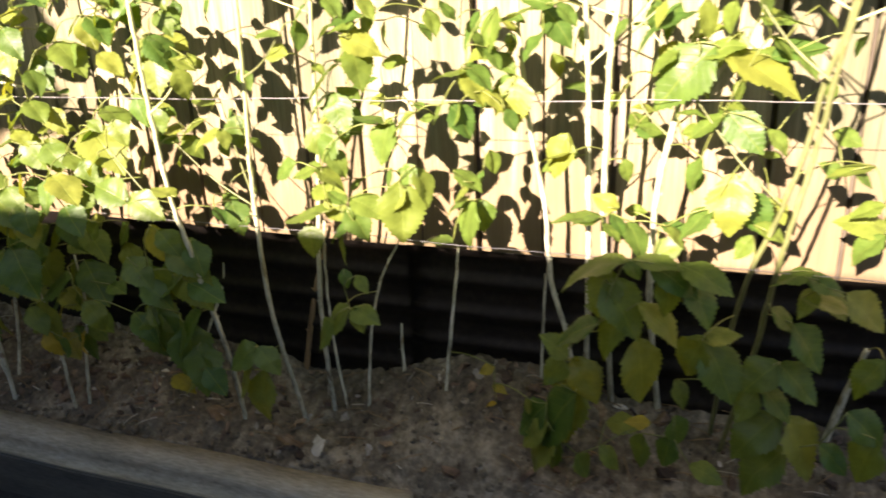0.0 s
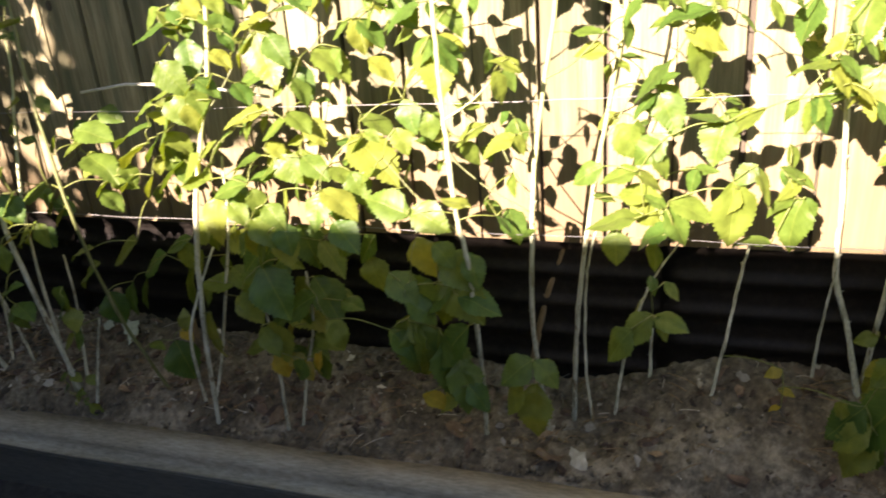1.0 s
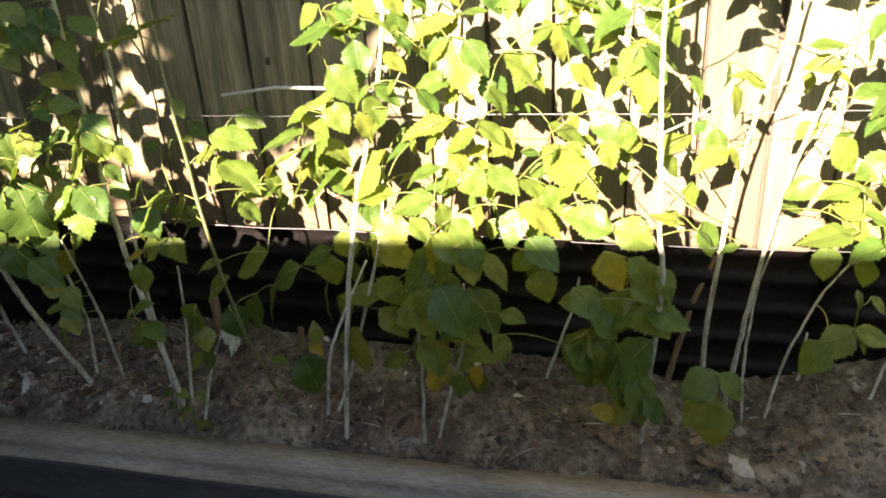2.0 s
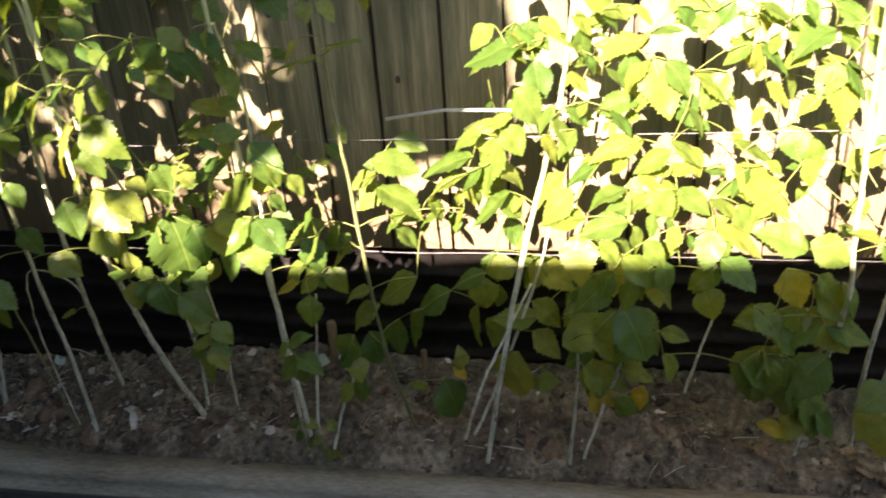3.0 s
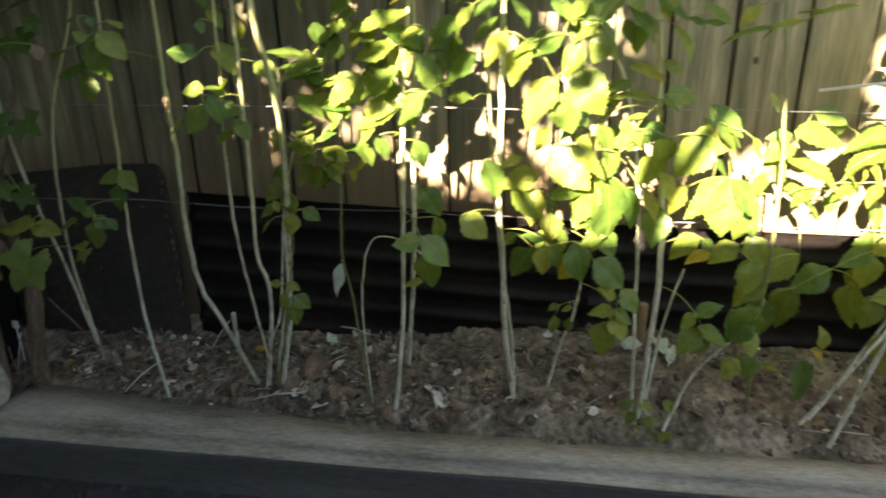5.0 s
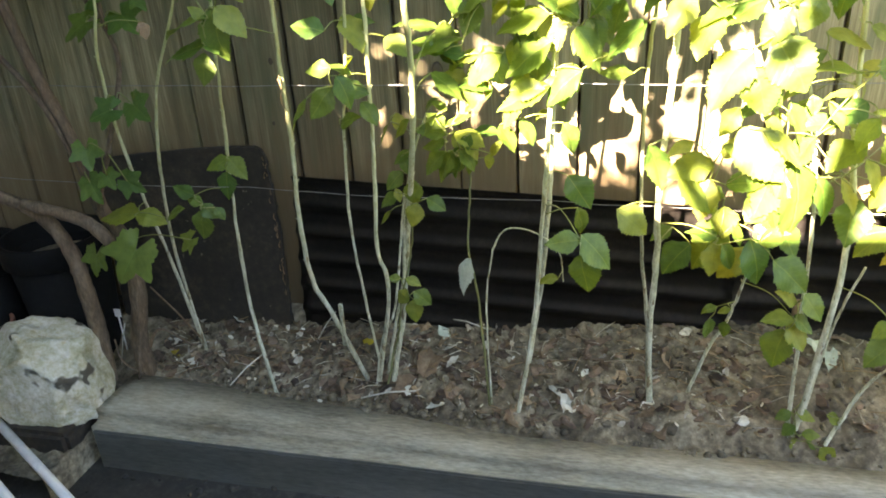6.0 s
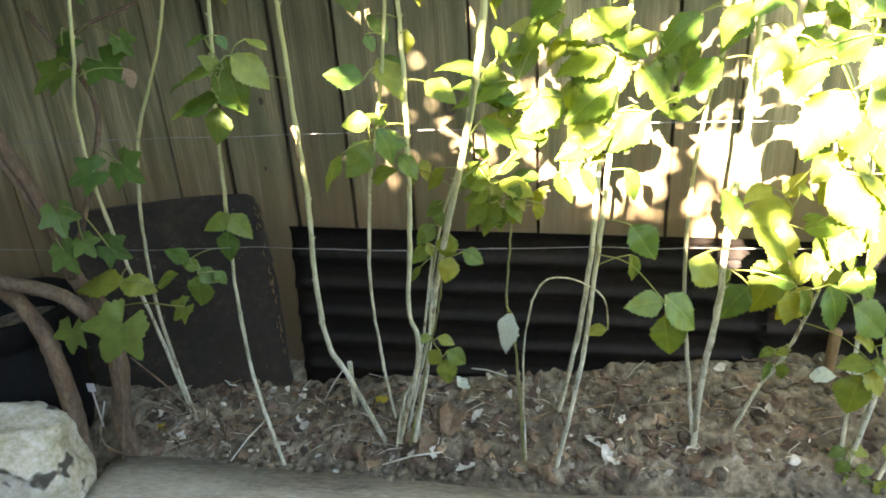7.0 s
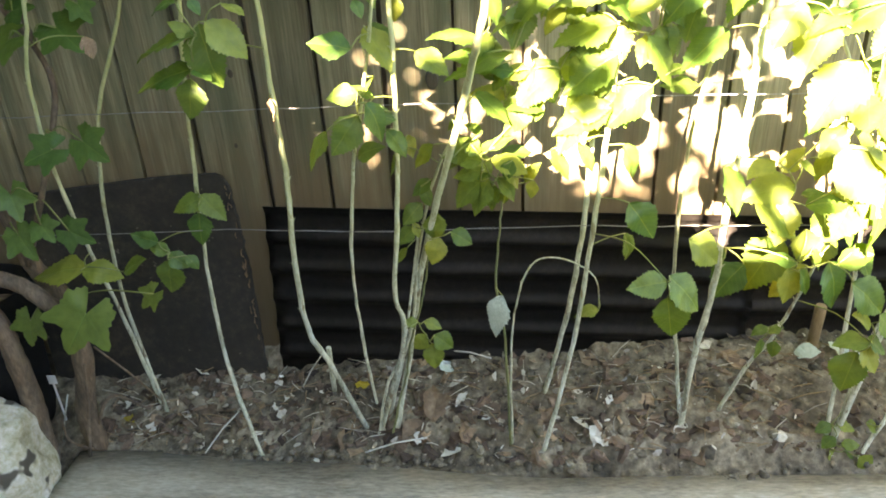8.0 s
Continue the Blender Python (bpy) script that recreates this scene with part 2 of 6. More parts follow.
def spline(points, steps):
    """A smooth line through the points (Catmull-Rom)."""
    p = [Vector(q) for q in points]
    p = [2 * p[0] - p[1]] + p + [2 * p[-1] - p[-2]]
    out = []
    for i in range(1, len(p) - 2):
        for k in range(steps):
            t = k / steps
            a, b, c, d = p[i - 1], p[i], p[i + 1], p[i + 2]
            out.append(0.5 * (2 * b + (c - a) * t + (2 * a - 5 * b + 4 * c - d) * t * t + (3 * b - a - 3 * c + d) * t ** 3))
    return out + [p[-2]]


def tube(bm, line, radii, sides=7, wobble=0.0, seed=0):
    """A tapering round stem along a line."""
    rng = random.Random(seed)
    rings = []
    for i, c in enumerate(line):
        way = (line[min(i + 1, len(line) - 1)] - line[max(i - 1, 0)]).normalized()
        side = way.cross(Vector((0, 1, 0.3))).normalized()
        up = side.cross(way)
        r = radii(i / (len(line) - 1)) * (1 + wobble * rng.uniform(-1, 1))
        rings.append([bm.verts.new(c + r * (math.cos(2 * math.pi * k / sides) * side + math.sin(2 * math.pi * k / sides) * up)) for k in range(sides)])
    for a, b in zip(rings, rings[1:]):
        for k in range(sides):
            f = bm.faces.new((a[k], a[(k + 1) % sides], b[(k + 1) % sides], b[k]))
            f.smooth = True
    bm.faces.new(rings[0][::-1])
    bm.faces.new(rings[-1])
    return bm


def soil_height(x, y):
    """The bed rises towards the fence, with a mound of bare earth, and falls off where the timber ends."""
    y -= 0.07 * min(max((-1.5 - x) / 0.9, 0), 1)
    z = 0.02 + 0.13 * min(max((y - 1.42) / 0.25, 0), 1.1)
    z += 0.075 * math.exp(-((x - 0.70) / 0.20) ** 2 - ((y - 1.60) / 0.14) ** 2)
    z += 0.042 * math.exp(-((x + 0.98) / 0.42) ** 2) * min(max((y - 1.41) / 0.05, 0), 1)
    z -= 0.045 * math.exp(-((x - 0.34) / 0.17) ** 2) * min(max((y - 1.45) / 0.1, 0), 1)
    if x > 0.5:
        z -= 0.11 * min(max((1.45 - y) / 0.2, 0), 1) * min((x - 0.5) / 0.15, 1)
    z += 0.018 * noise.noise(Vector((x * 5, y * 5, 0))) + 0.010 * noise.noise(Vector((x * 17, y * 17, 3)))
    return z


# ---- the setting ----
bm = bmesh.new()
bmesh.ops.create_grid(bm, x_segments=2, y_segments=2, size=300)
ground = thing("ground", bm, GROUND, "dark bare earth path beside the raised bed", "ground", kind="structure")
ground.location.z = -0.10

bm = bmesh.new()
NX, NY, X0, X1, Y0, Y1 = 760, 90, -3.0, 2.2, 1.15, 1.74
grid = []
for j in range(NY + 1):
    row = []
    for i in range(NX + 1):
        x, y = X0 + (X1 - X0) * i / NX, Y0 + (Y1 - Y0) * j / NY
        z = soil_height(x, y) + 0.012 * max(noise.noise(Vector((x * 26, y * 26, 4))), -0.15) + 0.012 * (0.4 - abs(noise.noise(Vector((x * 24, y * 24, 7))))) + 0.008 * noise.noise(Vector((x * 52, y * 52, 7))) + 0.004 * noise.noise(Vector((x * 120, y * 120, 1)))
        if y < 1.40 + 0.07 * min(max((-1.5 - x) / 0.9, 0), 1) and -2.55 < x < 0.58:
            z = -0.11
        elif y < 1.40 and x <= -2.55:
            z -= 0.05
        row.append(bm.verts.new((x, y, z)))
    grid.append(row)
for j in range(NY):
    for i in range(NX):
        bm.faces.new((grid[j][i], grid[j][i + 1], grid[j + 1][i + 1], grid[j + 1][i])).smooth = True
thing("soil_bed", bm, SOIL, "dry crumbly brown soil of a raised garden bed", "soil", kind="structure")

# fence: upright palings with narrow gaps, an added sheet behind keeps these dark
fence = empty("fence", (0, 1.72, 0), "tall weathered grey-brown timber paling fence", "fence", kind="structure")
EDGES = [-2.352, -2.225, -2.083, -1.951, -1.815, -1.675, -1.54, -1.40, -1.264, -1.131, -1.01, -0.888, -0.75, -0.60, -0.463, -0.325, -0.19, -0.054, 0.109, 0.254, 0.388, 0.523, 0.655]
while EDGES[0] > -5.5:
    EDGES.insert(0, EDGES[0] - 0.138)
while EDGES[-1] < 7.6:
    EDGES.append(EDGES[-1] + 0.138)
bm = bmesh.new()
box(bm, (-0.5, 0, -0.1), (0.5, 0.019, 1.8))
bmesh.ops.bevel(bm, geom=[e for e in bm.edges if abs(e.verts[0].co.z - e.verts[1].co.z) > 1], offset=0.004, segments=2, affect="EDGES")
plank_mesh = link_mesh("plank", bm, PLANK)
rng = random.Random(4)
for a, b in zip(EDGES, EDGES[1:]):
    ob = new("plank", plank_mesh)
    ob.parent = fence
    ob.location = ((a + b) / 2, rng.uniform(-0.002, 0.003), rng.uniform(-0.02, 0.02))
    ob.scale.x = b - a - rng.uniform(0.005, 0.009) - (0.007 if -1.83 < b < -1.80 or -2.09 < b < -2.07 else 0.0)
    ob.rotation_euler.y = radians(rng.uniform(-0.25, 0.25))
for x, z, r in ((-2.127, 0.805, 0.008), (-2.142, 0.655, 0.005), (-1.721, 0.778, 0.017), (-1.90, 0.70, 0.006), (-1.33, 0.90, 0.010), (-0.70, 0.86, 0.007), (-0.98, 1.02, 0.012)):
    bm = bmesh.new()
    bmesh.ops.create_cone(bm, cap_ends=True, segments=14, radius1=r, radius2=r * 0.8, depth=0.004)
    for v in bm.verts:
        v.co = Vector((x + v.co.x * 0.8, -0.0015 - v.co.z, z + v.co.y * 1.25))
    part("knot", bm, BACKING, fence, "dark knot in the wood")
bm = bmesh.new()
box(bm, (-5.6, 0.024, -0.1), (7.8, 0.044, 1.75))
part("backing_board", bm, BACKING, fence, "dark sheet behind the palings, added to keep the gaps dark")
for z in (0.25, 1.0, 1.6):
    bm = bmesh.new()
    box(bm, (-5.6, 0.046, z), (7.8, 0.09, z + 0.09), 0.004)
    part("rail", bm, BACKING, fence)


def corrugated(x0, x1, z_top, y, lean, label):
    """A sheet with level corrugations, 74 mm from crest to crest."""
    bm = bmesh.new()
    cols, rows = 40, 100
    net = []
    for j in range(rows + 1):
        z = 0.52 * j / rows
        row = []
        for i in range(cols + 1):
            x = (x1 - x0) * i / cols
            yy = -0.011 * (0.5 + 0.5 * math.cos(2 * math.pi * z / 0.074)) ** 2.5 + 0.004 * noise.noise(Vector((x * 2.5 + x0, z * 3, 5)))
            row.append(bm.verts.new((x, yy, -z)))
        net.append(row)
    for j in range(rows):
        for i in range(cols):
            bm.faces.new((net[j][i], net[j + 1][i], net[j + 1][i + 1], net[j][i + 1])).smooth = True
    bmesh.ops.solidify(bm, geom=list(bm.faces), thickness=0.0025)
    ob = thing("corrugated_sheet", bm, SHEET, label, "sheet", "sheets along the fence foot")
    ob.matrix_basis = pose(x0, y, z_top, 0, lean, 0)
    return ob


corrugated(-2.088, -1.03, 0.540, 1.668, 2.9, "black corrugated sheet standing against the fence behind the soil")
corrugated(-1.08, 0.54, 0.482, 1.673, 1.1, "black corrugated sheet standing against the fence, overlapped by its neighbour")
corrugated(0.51, 2.4, 0.455, 1.668, 0.3, "black corrugated sheet standing against the fence behind the mound")

# timber edging of the bed
bm = bmesh.new()
box(bm, (-2.53, 1.293, -0.12), (0.60, 1.43, 0.03))
bmesh.ops.subdivide_edges(bm, edges=[e for e in bm.edges if abs(e.verts[0].co.x - e.verts[1].co.x) > 1], cuts=120)
bmesh.ops.bevel(bm, geom=[e for e in bm.edges if abs(e.verts[0].co.x - e.verts[1].co.x) > 0.001 and e.calc_face_angle(0) > 1], offset=0.03, segments=5, affect="EDGES")
for v in bm.verts:
    v.co.z += 0.004 * noise.noise(Vector((v.co.x * 3, v.co.y * 9, 0))) + 0.002 * noise.noise(Vector((v.co.x * 14, v.co.y * 30, 0)))
    v.co.y += 0.005 * noise.noise(Vector((v.co.x * 2.2, v.co.z * 9, 4)))
    if v.co.y > 1.38:
        v.co.y += 0.075 * min(max((-1.5 - v.co.x) / 0.9, 0), 1)
    v.co.z += 0.010 * min(max((-1.5 - v.co.x) / 0.9, 0), 1)
for f in bm.faces:
    f.smooth = True
sleeper = thing("timber_edging", bm, SLEEPER, "weathered grey-brown timber sleeper edging the raised bed", "sleeper", kind="structure")

# thin board added over the timber's front; its dark tone stands for shade
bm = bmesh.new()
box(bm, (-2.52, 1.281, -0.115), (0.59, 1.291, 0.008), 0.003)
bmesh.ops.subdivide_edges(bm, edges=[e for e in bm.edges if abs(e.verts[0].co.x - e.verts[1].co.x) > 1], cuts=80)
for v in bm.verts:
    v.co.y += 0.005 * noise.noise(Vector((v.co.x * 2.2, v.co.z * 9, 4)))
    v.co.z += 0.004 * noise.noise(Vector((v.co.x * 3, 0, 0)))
part("facing_board", bm, FRONT_SHADE, sleeper, "thin dark board added for the timber's shaded front")

# old board leaning on the fence, its free edge frayed and bleached
bm = bmesh.new()
outline = [(-2.66, 0.10), (-2.18, 0.10)]
for k in range(33):
    z = 0.12 + (0.575 - 0.12) * k / 32
    outline.append((-2.145 - 0.018 * ((z - 0.12) / 0.455) ** 3 + 0.005 * noise.noise(Vector((0, 0, z * 34))) + 0.004 * noise.noise(Vector((0, 5, z * 90))), z))
outline += [(-2.174, 0.597), (-2.189, 0.604), (-2.27, 0.602), (-2.36, 0.596), (-2.52, 0.580), (-2.66, 0.565)]
f = bm.faces.new([bm.verts.new((x, 1.655 + 0.06 * (z - 0.1), z)) for x, z in outline])
r = bmesh.ops.extrude_face_region(bm, geom=[f])
for g in r["geom"]:
    if isinstance(g, bmesh.types.BMVert):
        g.co.y += 0.012
bmesh.ops.recalc_face_normals(bm, faces=bm.faces)
board = thing("leaning_board", bm, BOARD, "dark stained old board with a frayed edge leaning against the fence", "board")
splinter_rng = random.Random(8)
for k in range(26):
    z = splinter_rng.uniform(0.20, 0.57)
    x = -2.148 - 0.018 * ((z - 0.12) / 0.455) ** 3 - abs(splinter_rng.gauss(0, 0.004))
    y = 1.6535 + 0.06 * (z - 0.1)
    l = splinter_rng.uniform(0.008, 0.022)
    bm = bmesh.new()
    tube(bm, [Vector((x, y, z)), Vector((x + splinter_rng.gauss(0, 0.002), y - 0.002, z + l * 0.5)), Vector((x + splinter_rng.gauss(0, 0.003), y - 0.001, z + l))], lambda t: 0.0014 * (1 - 0.6 * t), 4, 0.3, k)
    part("splinter", bm, BOARD_EDGE, board)

# two training wires along the canes
def wire(z0, z1, label, seed, twists):
    """A stretched wire, a little slack, with short twisted joins."""
    def spot(i):
        return Vector((-3.2 + 5.6 * i / 160, 1.44 + 0.004 * noise.noise(Vector((i * 0.15, seed, 0))), z0 + (z1 - z0) * i / 160 + 0.006 * noise.noise(Vector((i * 0.11, seed, 9))) + 0.0035 * noise.noise(Vector((i * 0.33, seed, 4)))))
    bm = bmesh.new()
    tube(bm, [spot(i) for i in range(161)], lambda t: 0.0008, 5)
    ob = thing("training_wire", bm, WIRE, label, "wire", "training wires")
    for x, length in twists:
        bm = bmesh.new()
        coil = []
        for k in range(49):
            u = k / 48
            c = spot((x + (u - 0.5) * length + 3.2) / 5.6 * 160)
            coil.append(c + (0.0012 + 0.0008 * noise.noise(Vector((u * 5, x, 1)))) * Vector((0, math.cos(u * length * 1000), math.sin(u * length * 1000))))
        tube(bm, coil, lambda t: 0.0007, 5)
        part("twisted_join", bm, WIRE, ob)
    return ob


wire(0.597, 0.520, "thin lower steel wire stretched along the canes", 1, ((-1.80, 0.026), (-1.62, 0.03), (-0.62, 0.025)))
wire(0.806, 0.785, "thin upper steel wire stretched along the canes", 2, ((-1.80, 0.024), (0.25, 0.025)))

# unseen wall added behind the walker to shade the bed; evening sun clears it
bm = bmesh.new()
# its top steps up where the shadow's edge is to lie higher
f = bm.faces.new([bm.verts.new((x, -1.4, z)) for x, z in ((-9, -0.1), (9, -0.1), (9, 1.658), (-1.2, 1.655), (-1.7, 1.622), (-9, 1.622))])
r = bmesh.ops.extrude_face_region(bm, geom=[f])
for g in r["geom"]:
    if isinstance(g, bmesh.types.BMVert):
        g.co.y += 0.2
bmesh.ops.recalc_face_normals(bm, faces=bm.faces)
thing("wall_south", bm, RENDER, "plain rendered wall behind the path, unseen, added to shade the bed", "wall", kind="structure")
# unseen end walls; the west one stands near and high to dim that end
for name, lo, hi in (("wall_west", (-3.35, -1.2, -0.1), (-3.2, 1.7, 2.6)), ("wall_east", (7.5, -1.2, -0.1), (7.7, 1.7, 1.2))):
    bm = bmesh.new()
    box(bm, lo, hi, 0.01)
    thing(name, bm, RENDER, "plain rendered wall, unseen, added to close the garden strip", "wall", kind="structure")

# ---- raspberry canes ----
def leaflet_mesh(seed, mat):
    """A pointed oval blade with a doubly toothed edge, pleated along its side veins and folded along its midrib, of length 1."""
    rng = random.Random(seed)
    bm = bmesh.new()
    n = 26
    droop, fold, wide = rng.uniform(0.10, 0.45), rng.uniform(0.06, 0.30), rng.uniform(0.32, 0.38)
    twist, belly, skew = rng.uniform(-0.35, 0.35), rng.uniform(0.32, 0.42), rng.uniform(-0.05, 0.05)
    rows = []
    for i in range(n + 1):
        t = i / n
        if t < belly:
            w = wide * math.sin(math.pi / 2 * (t / belly) ** 0.62)
        else:
            u = (t - belly) / (1 - belly)
            w = wide * (1 - u) * (1 + 0.5 * u)
        w = max(w, 0.004)
        tooth = (0.050 if i % 4 == 1 else 0.026) * (i % 2) * min(1.0, 6 * t, 5 * (1 - t))
        row = []
        for c in (-1, -0.68, -0.34, 0, 0.34, 0.68, 1):
            edge = abs(c) == 1
            x = c * (w + (tooth if edge else 0))
            y = t - 0.5 + (0.03 * (i % 2) * (1 - t) if edge else 0) + 0.06 * abs(c) * (1 - t) * (t > 0.05)
            z = fold * abs(x) - 0.6 * fold * x * x / wide - droop * (t - 0.3) ** 2 + twist * x * (t - 0.3)
            z += 0.011 * math.cos(2 * math.pi * 7.5 * (y - 0.62 * abs(x))) * min(2.2 * abs(c), 1) * (1 - 0.5 * t)
            z += 0.05 * noise.noise(Vector((x * 3.4 + seed * 3, y * 3.4, 0)))
            row.append(bm.verts.new((x + skew * math.sin(3 * t), y, z)))
        rows.append(row)
    for lo, hi in zip(rows, rows[1:]):
        for k in range(6):
            bm.faces.new((lo[k], lo[k + 1], hi[k + 1], hi[k])).smooth = True
    return link_mesh("leaf", bm, mat)


BLADES = {m: [leaflet_mesh(i, m) for i in range(9 if m is LEAF else 3)] for m in (LEAF, YELLOW_LEAF, WILTED, DRY_LEAF)}
CANES, HOLDS, BLADE_SPOTS = [], [], []
leaf_rng = random.Random(11)


def cane(*points_then, tall=False):
    """A thorny cane from its foot upwards; a tall one goes on above what it leans on."""
    *points, girth, mat = points_then
    girth *= 0.76
    pts = [Vector(p) for p in points]
    foot = pts[0].copy()
    pts[0].z = min(pts[0].z, soil_height(pts[0].x, pts[0].y)) - 0.03
    if tall:
        way = pts[-1] - pts[-2]
        way = Vector((way.x * 0.6, way.y * 0.4, max(way.z, 0.05))).normalized()
        pts += [pts[-1] + 0.16 * way, pts[-1] + 0.38 * way, pts[-1] + 0.65 * way + Vector((0, -0.04, -0.03))]
    line = spline(pts, 7)
    for i, q in enumerate(line[2:], 2):
        q += 0.0022 * Vector((noise.noise(Vector((i * 0.6, girth * 900, len(CANES)))), noise.noise(Vector((i * 0.6, 7, len(CANES)))), 0))
    label = "tall pale raspberry cane rooted in the bed, with green leaves" if tall else "short pale raspberry cane rooted in the bed"
    if mat is STAKE:
        label = "dry brown old cane stump standing in the bed"
    elif mat is GREEN_CANE:
        label = "greenish raspberry cane rooted in the bed"
    plant = empty("raspberry_cane", foot, label, "raspberry cane", "raspberry canes along the fence")
    bm = bmesh.new()
    seed = len(CANES)
    local = [q - foot for q in line]
    tube(bm, local, lambda t: girth * (1.0 - 0.45 * t), 8, 0.11, seed)
    rng = random.Random(seed)
    # buds at the nodes, with a slight knee
    for i in range(4, len(local) - 3, 4):
        c = local[i]
        a = rng.uniform(0, 6.28)
        out = Vector((math.cos(a), math.sin(a), 0.5)).normalized()
        tip = bm.verts.new(c + out * girth * 1.7 + Vector((0, 0, girth * 0.6)))
        ring = [bm.verts.new(c + out * girth * 0.6 + Vector((math.cos(b), math.sin(b), 0)).cross(out) * girth * 0.6) for b in (0, 2.1, 4.2)]
        for k in range(3):
            bm.faces.new((ring[k], ring[(k + 1) % 3], tip))
    part("stem", bm, mat, plant)
    CANES.append((plant, foot, line, tall))
    HOLDS.extend((plant, foot, q) for q in line[3:])
    return plant


def leaf(x, y, z, size, angle, wide=None, mat=None):
    """A blade about its middle: size is its length, angle the way its tip points, clockwise from the right as one faces the fence, wide how broad it shows for its length."""
    mat = mat or LEAF
    rng = leaf_rng
    a = radians(angle)
    lean = rng.uniform(-0.32, 0.14)
    axis = Vector((math.cos(a), lean, -math.sin(a))).normalized()
    size *= math.sqrt(1 + lean * lean)
    front = Vector((rng.gauss(0, 0.10), -0.93, 0.37))
    front = (front - axis * front.dot(axis)).normalized()
    tip_over = math.acos(min((wide or rng.uniform(0.35, 0.7)) / 0.74, 1.0))
    across = axis.cross(front)
    if across.z < 0:
        across = -across
    up = front * math.cos(tip_over) + across * math.sin(tip_over)
    side = axis.cross(up)
    mid = Vector((x, y, z))
    base = mid - axis * size * 0.5
    plant, foot, q = min(HOLDS, key=lambda h: (h[2] - base).length + 0.5 * max(h[2].z - base.z, 0))
    ob = new("leaf", rng.choice(BLADES[mat]))
    ob.parent = plant
    grow = Matrix((side, axis, up)).transposed().to_4x4()
    ob.matrix_basis = Matrix.Translation(mid - foot) @ grow @ Matrix.Diagonal((size * rng.uniform(0.94, 1.06), size, size, 1))
    if mat is YELLOW_LEAF:
        tagged(ob, "yellowing leaf")
    elif mat is WILTED:
        tagged(ob, "wilted pale leaf")
    elif mat is DRY_LEAF:
        tagged(ob, "withered brown leaf")
    # its stalk, in the blade's own space
    inv = ob.matrix_basis.inverted()
    belly = (q + base) / 2 + Vector((0, -0.01, 0.12 * (q - base).length))
    line = spline([inv @ (p - foot) for p in (q, belly, base)], 4)
    bm = bmesh.new()
    tube(bm, line, lambda t: 0.0012 / size, 4)
    part("stalk", bm, STALK, ob)
    HOLDS.extend((plant, foot, p) for p in (base, belly))
    BLADE_SPOTS.append((mid, size, angle))
    return ob


cane((-2.367, 1.581, 0.102), (-2.379, 1.555, 0.360), (-2.359, 1.536, 0.558), (-2.329, 1.520, 0.701), (-2.292, 1.509, 0.808), (-2.207, 1.495, 0.971), 0.0055, CANE, tall=True)
cane((-2.384, 1.598, 0.110), (-2.375, 1.531, 0.333), (-2.366, 1.463, 0.562), (-2.350, 1.413, 0.728), (-2.318, 1.369, 0.871), (-2.272, 1.338, 0.973), 0.0055, CANE, tall=True)
cane((-2.112, 1.468, 0.042), (-2.156, 1.492, 0.206), (-2.167, 1.501, 0.355), (-2.156, 1.492, 0.537), (-2.124, 1.461, 0.745), (-2.092, 1.421, 0.895), (-2.068, 1.394, 0.973), 0.0060, CANE, tall=True)
cane((-1.890, 1.535, 0.076), (-1.938, 1.471, 0.261), (-1.966, 1.442, 0.375), (-1.962, 1.412, 0.548), (-1.951, 1.404, 0.689), (-1.953, 1.403, 0.813), (-1.958, 1.417, 0.974), 0.0078, CANE, tall=True)
cane((-1.873, 1.574, 0.100), (-1.881, 1.537, 0.270), (-1.874, 1.477, 0.477), (-1.836, 1.395, 0.708), (-1.803, 1.349, 0.831), (-1.765, 1.280, 0.981), 0.0046, CANE, tall=True)
cane((-1.867, 1.528, 0.074), (-1.778, 1.407, 0.369), (-1.782, 1.374, 0.485), (-1.763, 1.341, 0.649), (-1.750, 1.321, 0.819), (-1.748, 1.322, 0.976), 0.0064, CANE, tall=True)
cane((-1.831, 1.523, 0.073), (-1.786, 1.523, 0.249), (-1.743, 1.463, 0.481), (-1.699, 1.375, 0.662), (-1.658, 1.268, 0.814), (-1.636, 1.189, 0.907), (-1.618, 1.106, 0.995), 0.0083, CANE, tall=True)
cane((-1.849, 1.545, 0.084), (-1.804, 1.515, 0.227), (-1.767, 1.488, 0.367), (-1.746, 1.456, 0.520), (-1.711, 1.429, 0.661), (-1.673, 1.409, 0.755), 0.0055, CANE)
cane((-1.872, 1.515, 0.080), (-1.835, 1.500, 0.189), (-1.798, 1.490, 0.271), (-1.776, 1.475, 0.371), (-1.762, 1.465, 0.451), (-1.750, 1.455, 0.519), (-1.740, 1.450, 0.579), 0.0045, CANE)
cane((-1.842, 1.500, 0.075), (-1.814, 1.500, 0.141), (-1.792, 1.495, 0.218), (-1.777, 1.485, 0.303), (-1.754, 1.475, 0.383), (-1.737, 1.465, 0.459), (-1.724, 1.455, 0.531), (-1.705, 1.440, 0.604), 0.0036, GREEN_CANE)
cane((-1.577, 1.482, 0.050), (-1.590, 1.438, 0.344), (-1.605, 1.427, 0.462), (-1.597, 1.419, 0.589), (-1.590, 1.415, 0.663), 0.0036, GREEN_CANE)
cane((-1.573, 1.485, 0.053), (-1.577, 1.459, 0.304), (-1.563, 1.448, 0.437), (-1.537, 1.438, 0.506), (-1.492, 1.438, 0.514), (-1.440, 1.443, 0.486), (-1.420, 1.444, 0.454), (-1.414, 1.451, 0.395), 0.0028, CANE)
